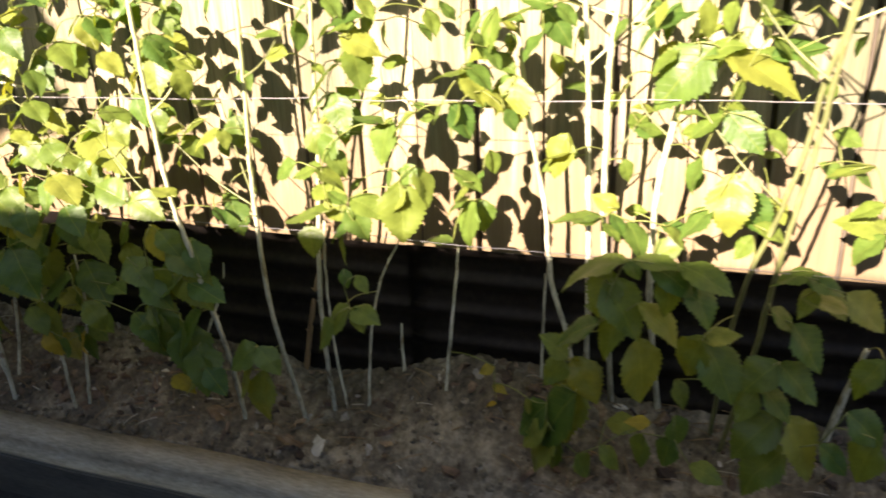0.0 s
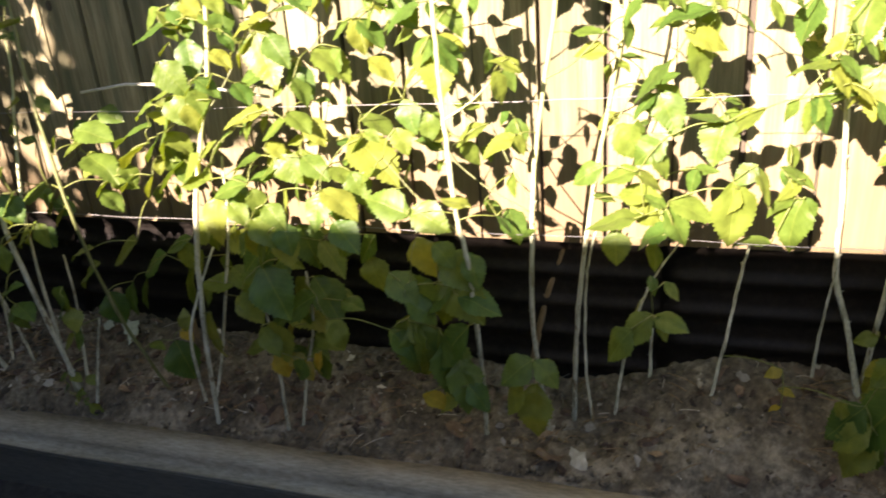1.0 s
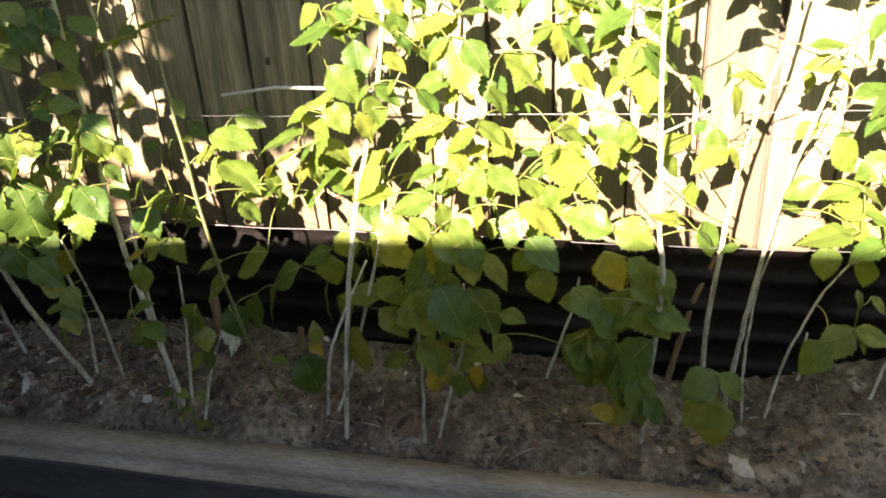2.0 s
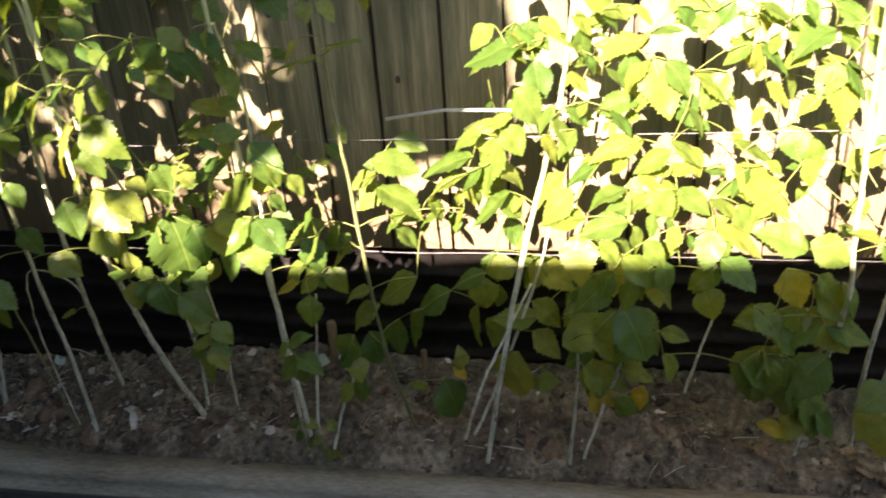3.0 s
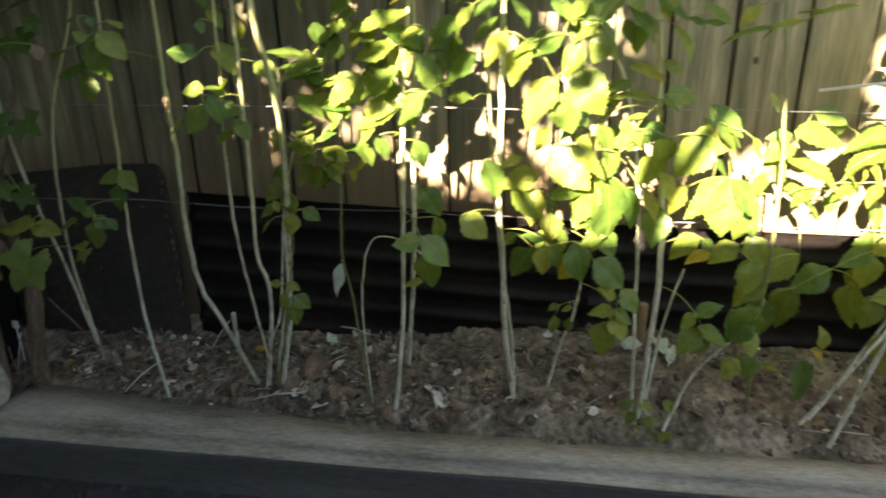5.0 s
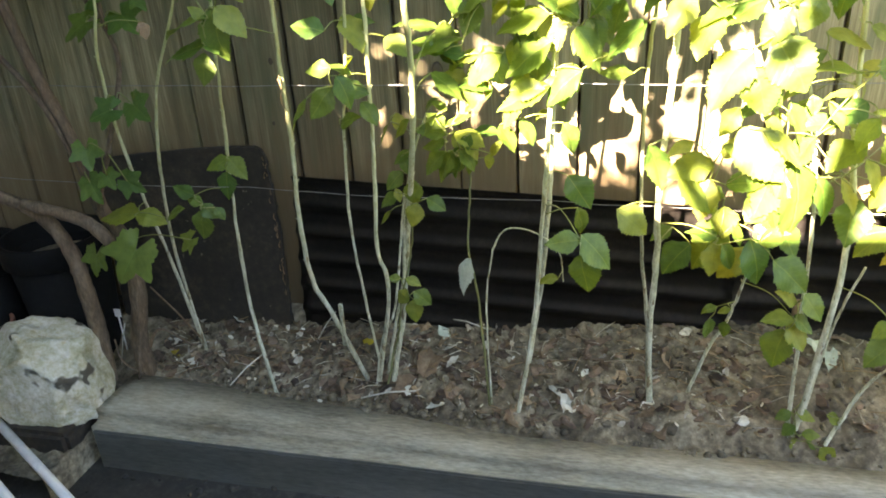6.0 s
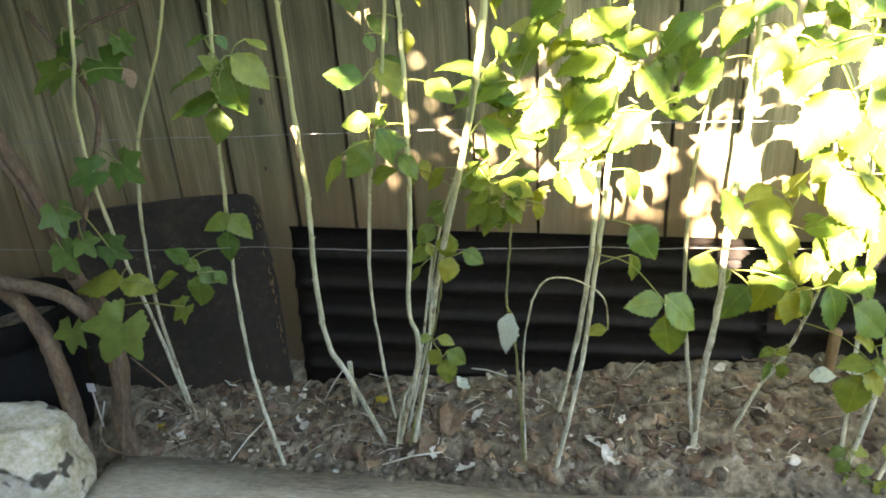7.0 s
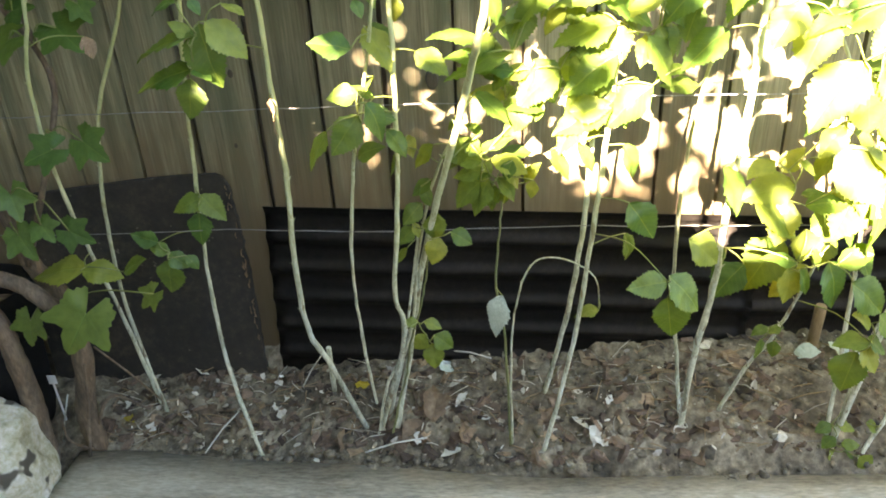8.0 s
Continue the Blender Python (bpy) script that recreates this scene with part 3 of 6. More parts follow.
cane((-1.502, 1.591, 0.105), (-1.467, 1.515, 0.331), (-1.448, 1.474, 0.537), (-1.442, 1.459, 0.693), (-1.438, 1.458, 0.808), (-1.434, 1.462, 0.913), 0.0074, CANE, tall=True)
cane((-1.514, 1.466, 0.080), (-1.472, 1.416, 0.293), (-1.458, 1.379, 0.474), (-1.446, 1.357, 0.642), (-1.438, 1.342, 0.768), (-1.432, 1.336, 0.861), (-1.422, 1.333, 0.946), 0.0064, CANE, tall=True)
cane((-1.217, 1.504, 0.092), (-1.239, 1.422, 0.297), (-1.242, 1.363, 0.489), (-1.250, 1.333, 0.637), (-1.246, 1.315, 0.803), (-1.244, 1.313, 0.941), 0.0087, CANE, tall=True)
cane((-1.216, 1.508, 0.092), (-1.233, 1.549, 0.249), (-1.258, 1.537, 0.441), (-1.274, 1.484, 0.679), (-1.277, 1.411, 0.848), (-1.274, 1.359, 0.944), 0.0055, CANE, tall=True)
cane((-1.143, 1.524, 0.120), (-1.115, 1.480, 0.235), (-1.089, 1.442, 0.339), (-1.077, 1.405, 0.450), (-1.070, 1.375, 0.545), 0.0055, CANE)
cane((-0.940, 1.452, 0.112), (-0.957, 1.457, 0.417), (-0.964, 1.478, 0.598), (-0.983, 1.532, 0.762), (-1.011, 1.585, 0.866), (-1.058, 1.636, 0.949), 0.0055, CANE, tall=True)
cane((-0.928, 1.458, 0.110), (-0.922, 1.390, 0.446), (-0.932, 1.382, 0.626), (-0.946, 1.397, 0.741), 0.0083, CANE, tall=True)
cane((-0.918, 1.468, 0.110), (-0.888, 1.477, 0.307), (-0.861, 1.456, 0.456), 0.0055, CANE)
cane((-0.881, 1.440, 0.098), (-0.821, 1.440, 0.200), (-0.753, 1.409, 0.318), 0.0055, CANE)
cane((-0.669, 1.506, 0.062), (-0.705, 1.424, 0.319), (-0.715, 1.381, 0.544), (-0.725, 1.372, 0.715), (-0.742, 1.379, 0.886), (-0.751, 1.394, 0.994), 0.0055, GREEN_CANE, tall=True)
cane((-0.508, 1.444, 0.072), (-0.459, 1.406, 0.313), (-0.409, 1.391, 0.578), (-0.368, 1.403, 0.743), (-0.338, 1.423, 0.872), 0.0076, CANE, tall=True)
cane((-0.572, 1.494, 0.055), (-0.502, 1.405, 0.272), (-0.453, 1.394, 0.389), (-0.396, 1.409, 0.510), 0.0055, CANE)
cane((-0.558, 1.494, 0.055), (-0.489, 1.480, 0.195), (-0.426, 1.460, 0.381), (-0.376, 1.447, 0.543), (-0.348, 1.431, 0.701), 0.0055, CANE)
cane((-0.321, 1.457, 0.036), (-0.305, 1.434, 0.262), (-0.307, 1.419, 0.403), 0.0055, CANE)
cane((-0.295, 1.471, 0.044), (-0.252, 1.459, 0.178), (-0.212, 1.456, 0.325), (-0.209, 1.454, 0.446), 0.0055, CANE)
cane((-0.070, 1.597, 0.111), (-0.029, 1.637, 0.205), (0.007, 1.668, 0.311), (0.016, 1.680, 0.436), 0.0055, CANE)
cane((0.157, 1.495, 0.052), (0.163, 1.465, 0.204), (0.166, 1.440, 0.311), (0.169, 1.410, 0.414), (0.169, 1.385, 0.518), (0.157, 1.375, 0.608), (0.152, 1.370, 0.712), (0.146, 1.370, 0.819), (0.144, 1.370, 0.902), 0.0074, CANE, tall=True)
cane((0.293, 1.540, 0.039), (0.278, 1.520, 0.155), (0.270, 1.500, 0.262), (0.268, 1.480, 0.387), (0.275, 1.465, 0.525), (0.284, 1.455, 0.659), (0.304, 1.440, 0.793), (0.331, 1.410, 0.924), 0.0072, CANE, tall=True)
cane((0.334, 1.592, 0.039), (0.339, 1.570, 0.159), (0.347, 1.550, 0.307), (0.362, 1.540, 0.464), (0.387, 1.530, 0.639), (0.413, 1.500, 0.780), (0.437, 1.470, 0.913), 0.0072, CANE, tall=True)
cane((0.381, 1.578, 0.064), (0.365, 1.570, 0.176), (0.362, 1.560, 0.304), (0.368, 1.550, 0.436), (0.388, 1.530, 0.539), 0.0046, CANE)
cane((0.414, 1.590, 0.039), (0.440, 1.580, 0.220), (0.458, 1.570, 0.306), (0.491, 1.560, 0.414), (0.547, 1.550, 0.514), 0.0046, CANE)
cane((0.216, 1.660, 0.150), (0.259, 1.670, 0.295), (0.301, 1.675, 0.426), (0.319, 1.675, 0.486), 0.0101, STAKE)
cane((0.603, 1.585, 0.087), (0.616, 1.575, 0.161), (0.635, 1.565, 0.299), (0.651, 1.565, 0.421), (0.662, 1.555, 0.500), 0.0055, CANE)
cane((0.492, 1.640, 0.179), (0.495, 1.635, 0.276), 0.0055, CANE)
cane((0.899, 1.612, 0.145), (0.861, 1.630, 0.296), (0.828, 1.632, 0.413), (0.817, 1.614, 0.576), (0.795, 1.564, 0.758), 0.0076, CANE, tall=True)
cane((0.808, 1.640, 0.177), (0.813, 1.630, 0.305), (0.822, 1.610, 0.434), 0.0046, CANE)
cane((0.901, 1.652, 0.225), (0.907, 1.579, 0.506), (0.906, 1.549, 0.666), (0.906, 1.528, 0.805), (0.901, 1.518, 0.906), 0.0072, CANE, tall=True)
cane((0.955, 1.651, 0.193), (0.937, 1.549, 0.539), (0.938, 1.524, 0.699), (0.940, 1.516, 0.847), (0.949, 1.521, 0.926), 0.0076, CANE, tall=True)
cane((1.050, 1.653, 0.151), (1.025, 1.625, 0.330), (1.016, 1.600, 0.472), (1.024, 1.550, 0.634), (1.041, 1.530, 0.734), (1.056, 1.515, 0.832), (1.070, 1.505, 0.914), 0.0083, CANE, tall=True)
cane((1.162, 1.600, 0.110), (1.194, 1.505, 0.349), (1.204, 1.436, 0.522), (1.212, 1.393, 0.625), (1.222, 1.352, 0.731), (1.228, 1.297, 0.863), (1.233, 1.274, 0.924), 0.0060, GREEN_CANE, tall=True)
cane((1.146, 1.627, 0.128), (1.157, 1.526, 0.377), (1.174, 1.466, 0.526), (1.195, 1.434, 0.612), (1.216, 1.386, 0.731), (1.222, 1.347, 0.825), (1.236, 1.314, 0.912), 0.0060, GREEN_CANE, tall=True)
cane((1.347, 1.645, 0.134), (1.364, 1.601, 0.266), (1.372, 1.558, 0.368), 0.0101, CANE)

# the blades, from the shrub end on
leaf(-2.412, 1.430, 0.516, 0.102, 175, 0.50)
leaf(-2.330, 1.430, 0.508, 0.075, 15, 0.62)
leaf(-2.266, 1.430, 0.525, 0.057, -32, 0.55)
leaf(-2.234, 1.430, 0.578, 0.048, -150, 0.80)
leaf(-2.226, 1.400, 0.917, 0.035, 77, 0.60, DRY_LEAF)
leaf(-2.212, 1.430, 0.555, 0.040, -159, 0.70)
leaf(-2.205, 1.430, 0.497, 0.075, 103, 0.95)
leaf(-2.180, 1.430, 0.532, 0.045, 45, 0.70)
leaf(-2.155, 1.430, 0.527, 0.035, 59, 0.50)
leaf(-2.146, 1.440, 0.637, 0.056, 160, 0.70)
leaf(-2.133, 1.440, 0.587, 0.065, 96, 0.90)
leaf(-2.101, 1.440, 0.629, 0.063, 45, 0.70)
leaf(-2.051, 1.250, 0.897, 0.090, 165, 0.50)
leaf(-2.042, 1.250, 0.942, 0.101, 167, 0.42)
leaf(-2.033, 1.250, 0.988, 0.042, 164, 0.50)
leaf(-2.021, 1.250, 0.866, 0.058, 104, 0.95)
leaf(-2.016, 1.250, 0.959, 0.033, -130, 0.60)
leaf(-1.999, 1.250, 0.902, 0.036, 30, 0.50)
leaf(-1.990, 1.250, 0.985, 0.024, 55, 0.60)
leaf(-1.984, 1.250, 0.922, 0.087, 80, 0.85)
leaf(-1.956, 1.400, 0.784, 0.045, 93, 0.40, DRY_LEAF)
leaf(-1.956, 1.400, 0.809, 0.040, 92, 0.35, DRY_LEAF)
leaf(-1.955, 1.250, 0.943, 0.069, 46, 0.65)
leaf(-1.940, 1.250, 0.982, 0.034, 23, 0.40)
leaf(-1.823, 1.250, 0.931, 0.060, -169, 0.68)
leaf(-1.815, 1.250, 0.809, 0.067, 128, 0.90)
leaf(-1.813, 1.250, 0.865, 0.044, 175, 0.70)
leaf(-1.799, 1.310, 0.855, 0.045, -153, 0.40)
leaf(-1.780, 1.250, 0.974, 0.025, 64, 0.70)
leaf(-1.771, 1.410, 0.540, 0.035, 129, 0.50)
leaf(-1.768, 1.250, 0.826, 0.062, 68, 0.55)
leaf(-1.766, 1.310, 0.913, 0.071, 59, 0.50)
leaf(-1.764, 1.410, 0.403, 0.028, -174, 0.70)
leaf(-1.761, 1.410, 0.578, 0.046, 142, 0.65)
leaf(-1.750, 1.310, 0.777, 0.051, 55, 0.50)
leaf(-1.749, 1.410, 0.359, 0.044, 127, 0.80)
leaf(-1.747, 1.410, 0.619, 0.049, 134, 0.80)
leaf(-1.740, 1.410, 0.589, 0.030, 64, 0.60)
leaf(-1.728, 1.410, 0.667, 0.041, 143, 0.65)
leaf(-1.725, 1.410, 0.325, 0.052, 86, 0.80)
leaf(-1.722, 1.410, 0.397, 0.036, 21, 0.60)
leaf(-1.720, 1.410, 0.651, 0.040, 65, 0.60)
leaf(-1.711, 1.410, 0.547, 0.053, 105, 1.00)
leaf(-1.708, 1.410, 0.593, 0.058, 92, 0.95)
leaf(-1.704, 1.410, 0.359, 0.049, 44, 0.70)
leaf(-1.688, 1.310, 1.055, 0.072, -15, 0.45)
leaf(-1.666, 1.310, 1.034, 0.050, -152, 0.40)
leaf(-1.663, 1.330, 0.921, 0.076, -172, 0.40)
leaf(-1.663, 1.360, 0.738, 0.057, 130, 0.50)
leaf(-1.663, 1.410, 0.572, 0.046, 34, 0.65)
leaf(-1.655, 1.360, 0.735, 0.063, -167, 0.60)
leaf(-1.652, 1.330, 0.895, 0.054, -177, 0.50)
leaf(-1.651, 1.360, 0.673, 0.062, 136, 0.65)
leaf(-1.648, 1.360, 0.709, 0.051, 169, 0.55)
leaf(-1.644, 1.360, 0.754, 0.043, -139, 0.60)
leaf(-1.630, 1.360, 0.667, 0.066, 115, 0.50)
leaf(-1.629, 1.310, 0.887, 0.106, 164, 0.35)
leaf(-1.624, 1.330, 0.890, 0.040, 70, 0.60)
leaf(-1.611, 1.360, 0.665, 0.042, 104, 0.60)
leaf(-1.607, 1.310, 0.825, 0.070, 40, 0.50)
leaf(-1.604, 1.380, 0.430, 0.077, 103, 0.60, WILTED)
leaf(-1.598, 1.330, 0.857, 0.034, 137, 0.60)
leaf(-1.598, 1.360, 0.756, 0.041, -31, 0.50)
leaf(-1.595, 1.330, 0.873, 0.050, 56, 0.50)
leaf(-1.586, 1.360, 0.681, 0.048, 48, 0.55)
leaf(-1.583, 1.330, 0.940, 0.067, 158, 0.35)
leaf(-1.582, 1.360, 0.720, 0.061, 18, 0.60)
leaf(-1.582, 1.360, 0.778, 0.030, 136, 0.60)
leaf(-1.579, 1.360, 0.701, 0.048, 47, 0.50)
leaf(-1.577, 1.330, 0.869, 0.049, 171, 0.60)
leaf(-1.571, 1.330, 0.932, 0.065, 108, 0.75)
leaf(-1.570, 1.330, 0.809, 0.070, 107, 0.70)
leaf(-1.551, 1.310, 0.965, 0.100, 142, 0.50)
leaf(-1.548, 1.360, 0.677, 0.031, 101, 0.70)
leaf(-1.546, 1.310, 0.851, 0.083, 142, 0.60)
leaf(-1.542, 1.330, 0.811, 0.031, 112, 0.60)
leaf(-1.537, 1.310, 1.011, 0.074, 131, 0.65)
leaf(-1.532, 1.330, 0.854, 0.074, 63, 0.65)
leaf(-1.523, 1.330, 0.939, 0.047, 130, 0.60)
leaf(-1.501, 1.330, 0.873, 0.047, 97, 0.60)
leaf(-1.501, 1.310, 0.783, 0.068, 118, 0.55)
leaf(-1.498, 1.330, 0.908, 0.040, 37, 0.40)
leaf(-1.492, 1.330, 0.946, 0.040, 111, 0.70)
leaf(-1.484, 1.330, 0.885, 0.056, 120, 0.85)
leaf(-1.483, 1.310, 0.923, 0.091, 164, 0.55)
leaf(-1.482, 1.310, 0.804, 0.096, 157, 0.55)
leaf(-1.474, 1.310, 0.867, 0.095, 144, 0.65)
leaf(-1.472, 1.330, 0.929, 0.043, 121, 0.60)
leaf(-1.472, 1.310, 0.746, 0.049, 59, 0.45)
leaf(-1.471, 1.310, 0.976, 0.117, 166, 0.50)
leaf(-1.467, 1.310, 1.035, 0.090, -12, 0.35)
leaf(-1.458, 1.330, 0.849, 0.057, 100, 0.95)
leaf(-1.444, 1.410, 0.418, 0.046, 167, 0.40)
leaf(-1.433, 1.330, 0.901, 0.067, 79, 0.85)
leaf(-1.427, 1.310, 0.953, 0.086, 26, 0.50)
leaf(-1.421, 1.330, 0.815, 0.064, 74, 0.85)
leaf(-1.418, 1.310, 0.821, 0.086, 138, 0.60)
leaf(-1.413, 1.330, 0.939, 0.050, 64, 0.70)
leaf(-1.409, 1.310, 1.021, 0.080, 165, 0.40)
leaf(-1.404, 1.170, 0.607, 0.057, 171, 0.70)
leaf(-1.402, 1.330, 0.730, 0.060, 67, 0.55)
leaf(-1.396, 1.330, 0.892, 0.048, 105, 0.60)
leaf(-1.383, 1.310, 0.640, 0.073, 55, 0.85)
leaf(-1.380, 1.400, 0.551, 0.058, 74, 0.50)
leaf(-1.373, 1.310, 0.881, 0.083, 56, 0.60)
leaf(-1.368, 1.170, 0.552, 0.074, 79, 0.75)
leaf(-1.367, 1.330, 0.900, 0.057, 65, 0.75)
leaf(-1.357, 1.330, 0.862, 0.046, 165, 0.50)
leaf(-1.355, 1.330, 0.942, 0.060, 36, 0.60)
leaf(-1.353, 1.310, 0.960, 0.079, 139, 0.60)
leaf(-1.349, 1.170, 0.593, 0.074, 46, 0.62)
leaf(-1.334, 1.330, 0.927, 0.054, 109, 0.60)
leaf(-1.320, 1.310, 0.895, 0.079, 138, 0.60)
leaf(-1.310, 1.310, 1.024, 0.061, 139, 0.50)
leaf(-1.306, 1.220, 0.982, 0.061, 127, 0.50)
leaf(-1.293, 1.280, 0.601, 0.072, 41, 0.70)
leaf(-1.277, 1.310, 0.957, 0.066, 131, 0.50)
leaf(-1.268, 1.220, 1.004, 0.055, 142, 0.60)
leaf(-1.258, 1.290, 0.693, 0.078, 66, 0.50)
leaf(-1.252, 1.220, 0.937, 0.065, 124, 0.60)
leaf(-1.235, 1.400, 0.532, 0.047, 148, 0.50)
leaf(-1.227, 1.290, 0.726, 0.046, 153, 0.50)
leaf(-1.212, 1.290, 0.693, 0.079, 166, 0.65)
leaf(-1.212, 1.220, 0.912, 0.073, 119, 0.60)
leaf(-1.210, 1.310, 0.990, 0.056, 49, 0.50)
leaf(-1.206, 1.400, 0.482, 0.078, 131, 0.65)
leaf(-1.202, 1.220, 0.939, 0.058, 154, 0.50)
leaf(-1.188, 1.290, 0.649, 0.087, 37, 0.55)
leaf(-1.183, 1.290, 0.639, 0.069, 103, 0.60)
leaf(-1.182, 1.280, 0.585, 0.053, -171, 0.40)
leaf(-1.179, 1.220, 0.847, 0.104, 124, 0.62)
leaf(-1.171, 1.220, 0.787, 0.050, 123, 0.60)
leaf(-1.167, 1.220, 0.941, 0.068, 147, 0.55)
leaf(-1.159, 1.280, 0.536, 0.060, 87, 0.70)
leaf(-1.154, 1.400, 0.512, 0.116, 117, 0.60)
leaf(-1.149, 1.280, 0.604, 0.062, 85, 0.85)
leaf(-1.143, 1.310, 0.996, 0.056, 49, 0.50)
leaf(-1.137, 1.280, 0.544, 0.052, 65, 0.55)
leaf(-1.136, 1.400, 0.378, 0.033, 155, 0.50)
leaf(-1.131, 1.220, 0.828, 0.077, 69, 0.75)
leaf(-1.131, 1.400, 0.544, 0.059, 44, 0.55)
leaf(-1.131, 1.400, 0.335, 0.046, 89, 0.60)
leaf(-1.125, 1.280, 0.583, 0.043, 65, 0.50)
leaf(-1.125, 1.220, 0.918, 0.064, 121, 0.60)
leaf(-1.121, 1.290, 0.671, 0.062, -10, 0.50)
leaf(-1.118, 1.220, 0.738, 0.098, 47, 0.75)
leaf(-1.117, 1.360, 0.990, 0.066, 142, 0.60)
leaf(-1.107, 1.220, 0.960, 0.047, 148, 0.50)
leaf(-1.106, 1.410, 0.372, 0.027, 160, 0.50)
leaf(-1.105, 1.220, 0.980, 0.061, -3, 0.22)
leaf(-1.102, 1.400, 0.476, 0.080, 129, 0.85)
leaf(-1.101, 1.410, 0.330, 0.034, 93, 0.60)
leaf(-1.094, 1.220, 0.867, 0.100, 54, 0.80)
leaf(-1.091, 1.290, 0.659, 0.104, 108, 0.50)
leaf(-1.091, 1.280, 0.536, 0.086, 72, 0.65)
leaf(-1.087, 1.220, 0.746, 0.082, 41, 0.50)
leaf(-1.083, 1.220, 0.935, 0.053, 112, 0.80)
leaf(-1.079, 1.360, 0.982, 0.081, 142, 0.65)
leaf(-1.075, 1.290, 0.661, 0.062, 49, 0.50)
leaf(-1.069, 1.280, 0.582, 0.048, -30, 0.55)
leaf(-1.060, 1.360, 0.798, 0.042, 142, 0.30)
leaf(-1.058, 1.290, 0.755, 0.063, 63, 0.50)
leaf(-1.057, 1.400, 0.536, 0.055, 118, 0.70)
leaf(-1.055, 1.360, 0.924, 0.062, 48, 0.55)
leaf(-1.050, 1.290, 0.716, 0.073, 119, 0.50)
leaf(-1.044, 1.280, 0.432, 0.054, 174, 0.45)
leaf(-1.042, 1.290, 0.636, 0.146, 81, 0.55)
leaf(-1.037, 1.280, 0.372, 0.078, 102, 0.65)
leaf(-1.035, 1.280, 0.476, 0.046, -146, 0.55)
leaf(-1.034, 1.280, 0.513, 0.086, 43, 0.70)
leaf(-1.014, 1.360, 1.006, 0.058, 48, 0.60)
leaf(-1.010, 1.290, 0.812, 0.046, 165, 0.35)
leaf(-1.010, 1.280, 0.400, 0.060, 58, 0.65)
leaf(-1.005, 1.290, 0.779, 0.053, 56, 0.50)
leaf(-1.005, 1.360, 0.937, 0.056, 107, 0.55)
leaf(-1.002, 1.280, 0.423, 0.050, 41, 0.60)
leaf(-1.002, 1.290, 0.643, 0.079, 72, 0.50)
leaf(-0.999, 1.360, 0.837, 0.094, -170, 0.32)
leaf(-0.995, 1.360, 0.968, 0.084, 42, 0.55)
leaf(-0.991, 1.280, 0.457, 0.059, 53, 0.65)
leaf(-0.967, 1.290, 0.651, 0.065, 63, 0.50)
leaf(-0.962, 1.290, 0.750, 0.059, 117, 0.50)
leaf(-0.959, 1.440, 0.118, 0.036, 148, 0.60)
leaf(-0.956, 1.360, 0.997, 0.052, 107, 0.60)
leaf(-0.954, 1.360, 0.802, 0.044, 78, 0.40)
leaf(-0.950, 1.360, 0.992, 0.079, 37, 0.55)
leaf(-0.947, 1.430, 0.089, 0.035, 135, 0.60)
leaf(-0.947, 1.290, 0.832, 0.039, 38, 0.50)
leaf(-0.938, 1.290, 0.683, 0.061, 66, 0.50)
leaf(-0.937, 1.360, 0.831, 0.040, -4, 0.20)
leaf(-0.925, 1.290, 0.660, 0.063, 121, 0.50)
leaf(-0.922, 1.440, 0.044, 0.038, 58, 0.70)
leaf(-0.921, 1.360, 0.933, 0.069, 54, 0.50)
leaf(-0.915, 1.440, 0.120, 0.041, 22, 0.60)
leaf(-0.903, 1.290, 0.742, 0.099, 130, 0.65)
leaf(-0.903, 1.430, 0.084, 0.034, -14, 0.60)
leaf(-0.891, 1.440, 0.051, 0.035, 33, 0.60)
leaf(-0.889, 1.290, 0.775, 0.052, -85, 0.50)
leaf(-0.886, 1.215, 0.692, 0.085, 133, 0.58)
leaf(-0.880, 1.400, 0.528, 0.079, 140, 0.60)
leaf(-0.878, 1.290, 0.416, 0.044, 129, 0.60)
leaf(-0.873, 1.290, 0.371, 0.067, 136, 0.60)
leaf(-0.871, 1.360, 0.982, 0.064, 33, 0.40)
leaf(-0.866, 1.330, 0.535, 0.053, 160, 0.45, YELLOW_LEAF)
leaf(-0.863, 1.430, 0.035, 0.051, 47, 0.80)
leaf(-0.862, 1.440, 0.119, 0.039, 36, 0.60)
leaf(-0.855, 1.215, 0.671, 0.103, 89, 0.78)
leaf(-0.847, 1.290, 0.780, 0.062, 50, 0.50)
leaf(-0.844, 1.400, 0.619, 0.098, 155, 0.55)
leaf(-0.843, 1.290, 0.443, 0.057, -33, 0.50)
leaf(-0.843, 1.290, 0.361, 0.051, 77, 0.70)
leaf(-0.835, 1.290, 0.777, 0.045, 57, 0.40)
leaf(-0.828, 1.400, 0.522, 0.059, 57, 0.60)
leaf(-0.826, 1.215, 0.691, 0.080, 51, 0.55)
leaf(-0.826, 1.290, 0.385, 0.067, 28, 0.50)
leaf(-0.820, 1.330, 0.544, 0.069, 146, 0.65)
leaf(-0.816, 1.360, 0.950, 0.099, 170, 0.28)
leaf(-0.799, 1.300, 0.622, 0.081, 123, 0.60)
leaf(-0.796, 1.290, 0.756, 0.048, 64, 0.50)
leaf(-0.790, 1.250, 0.527, 0.066, 93, 0.95)
leaf(-0.789, 1.400, 0.607, 0.075, 126, 0.50)
leaf(-0.787, 1.300, 0.620, 0.072, 63, 0.60)
leaf(-0.786, 1.290, 0.692, 0.046, 114, 0.50)
leaf(-0.776, 1.330, 0.292, 0.053, 129, 0.60)
leaf(-0.771, 1.330, 0.961, 0.072, 166, 0.35)
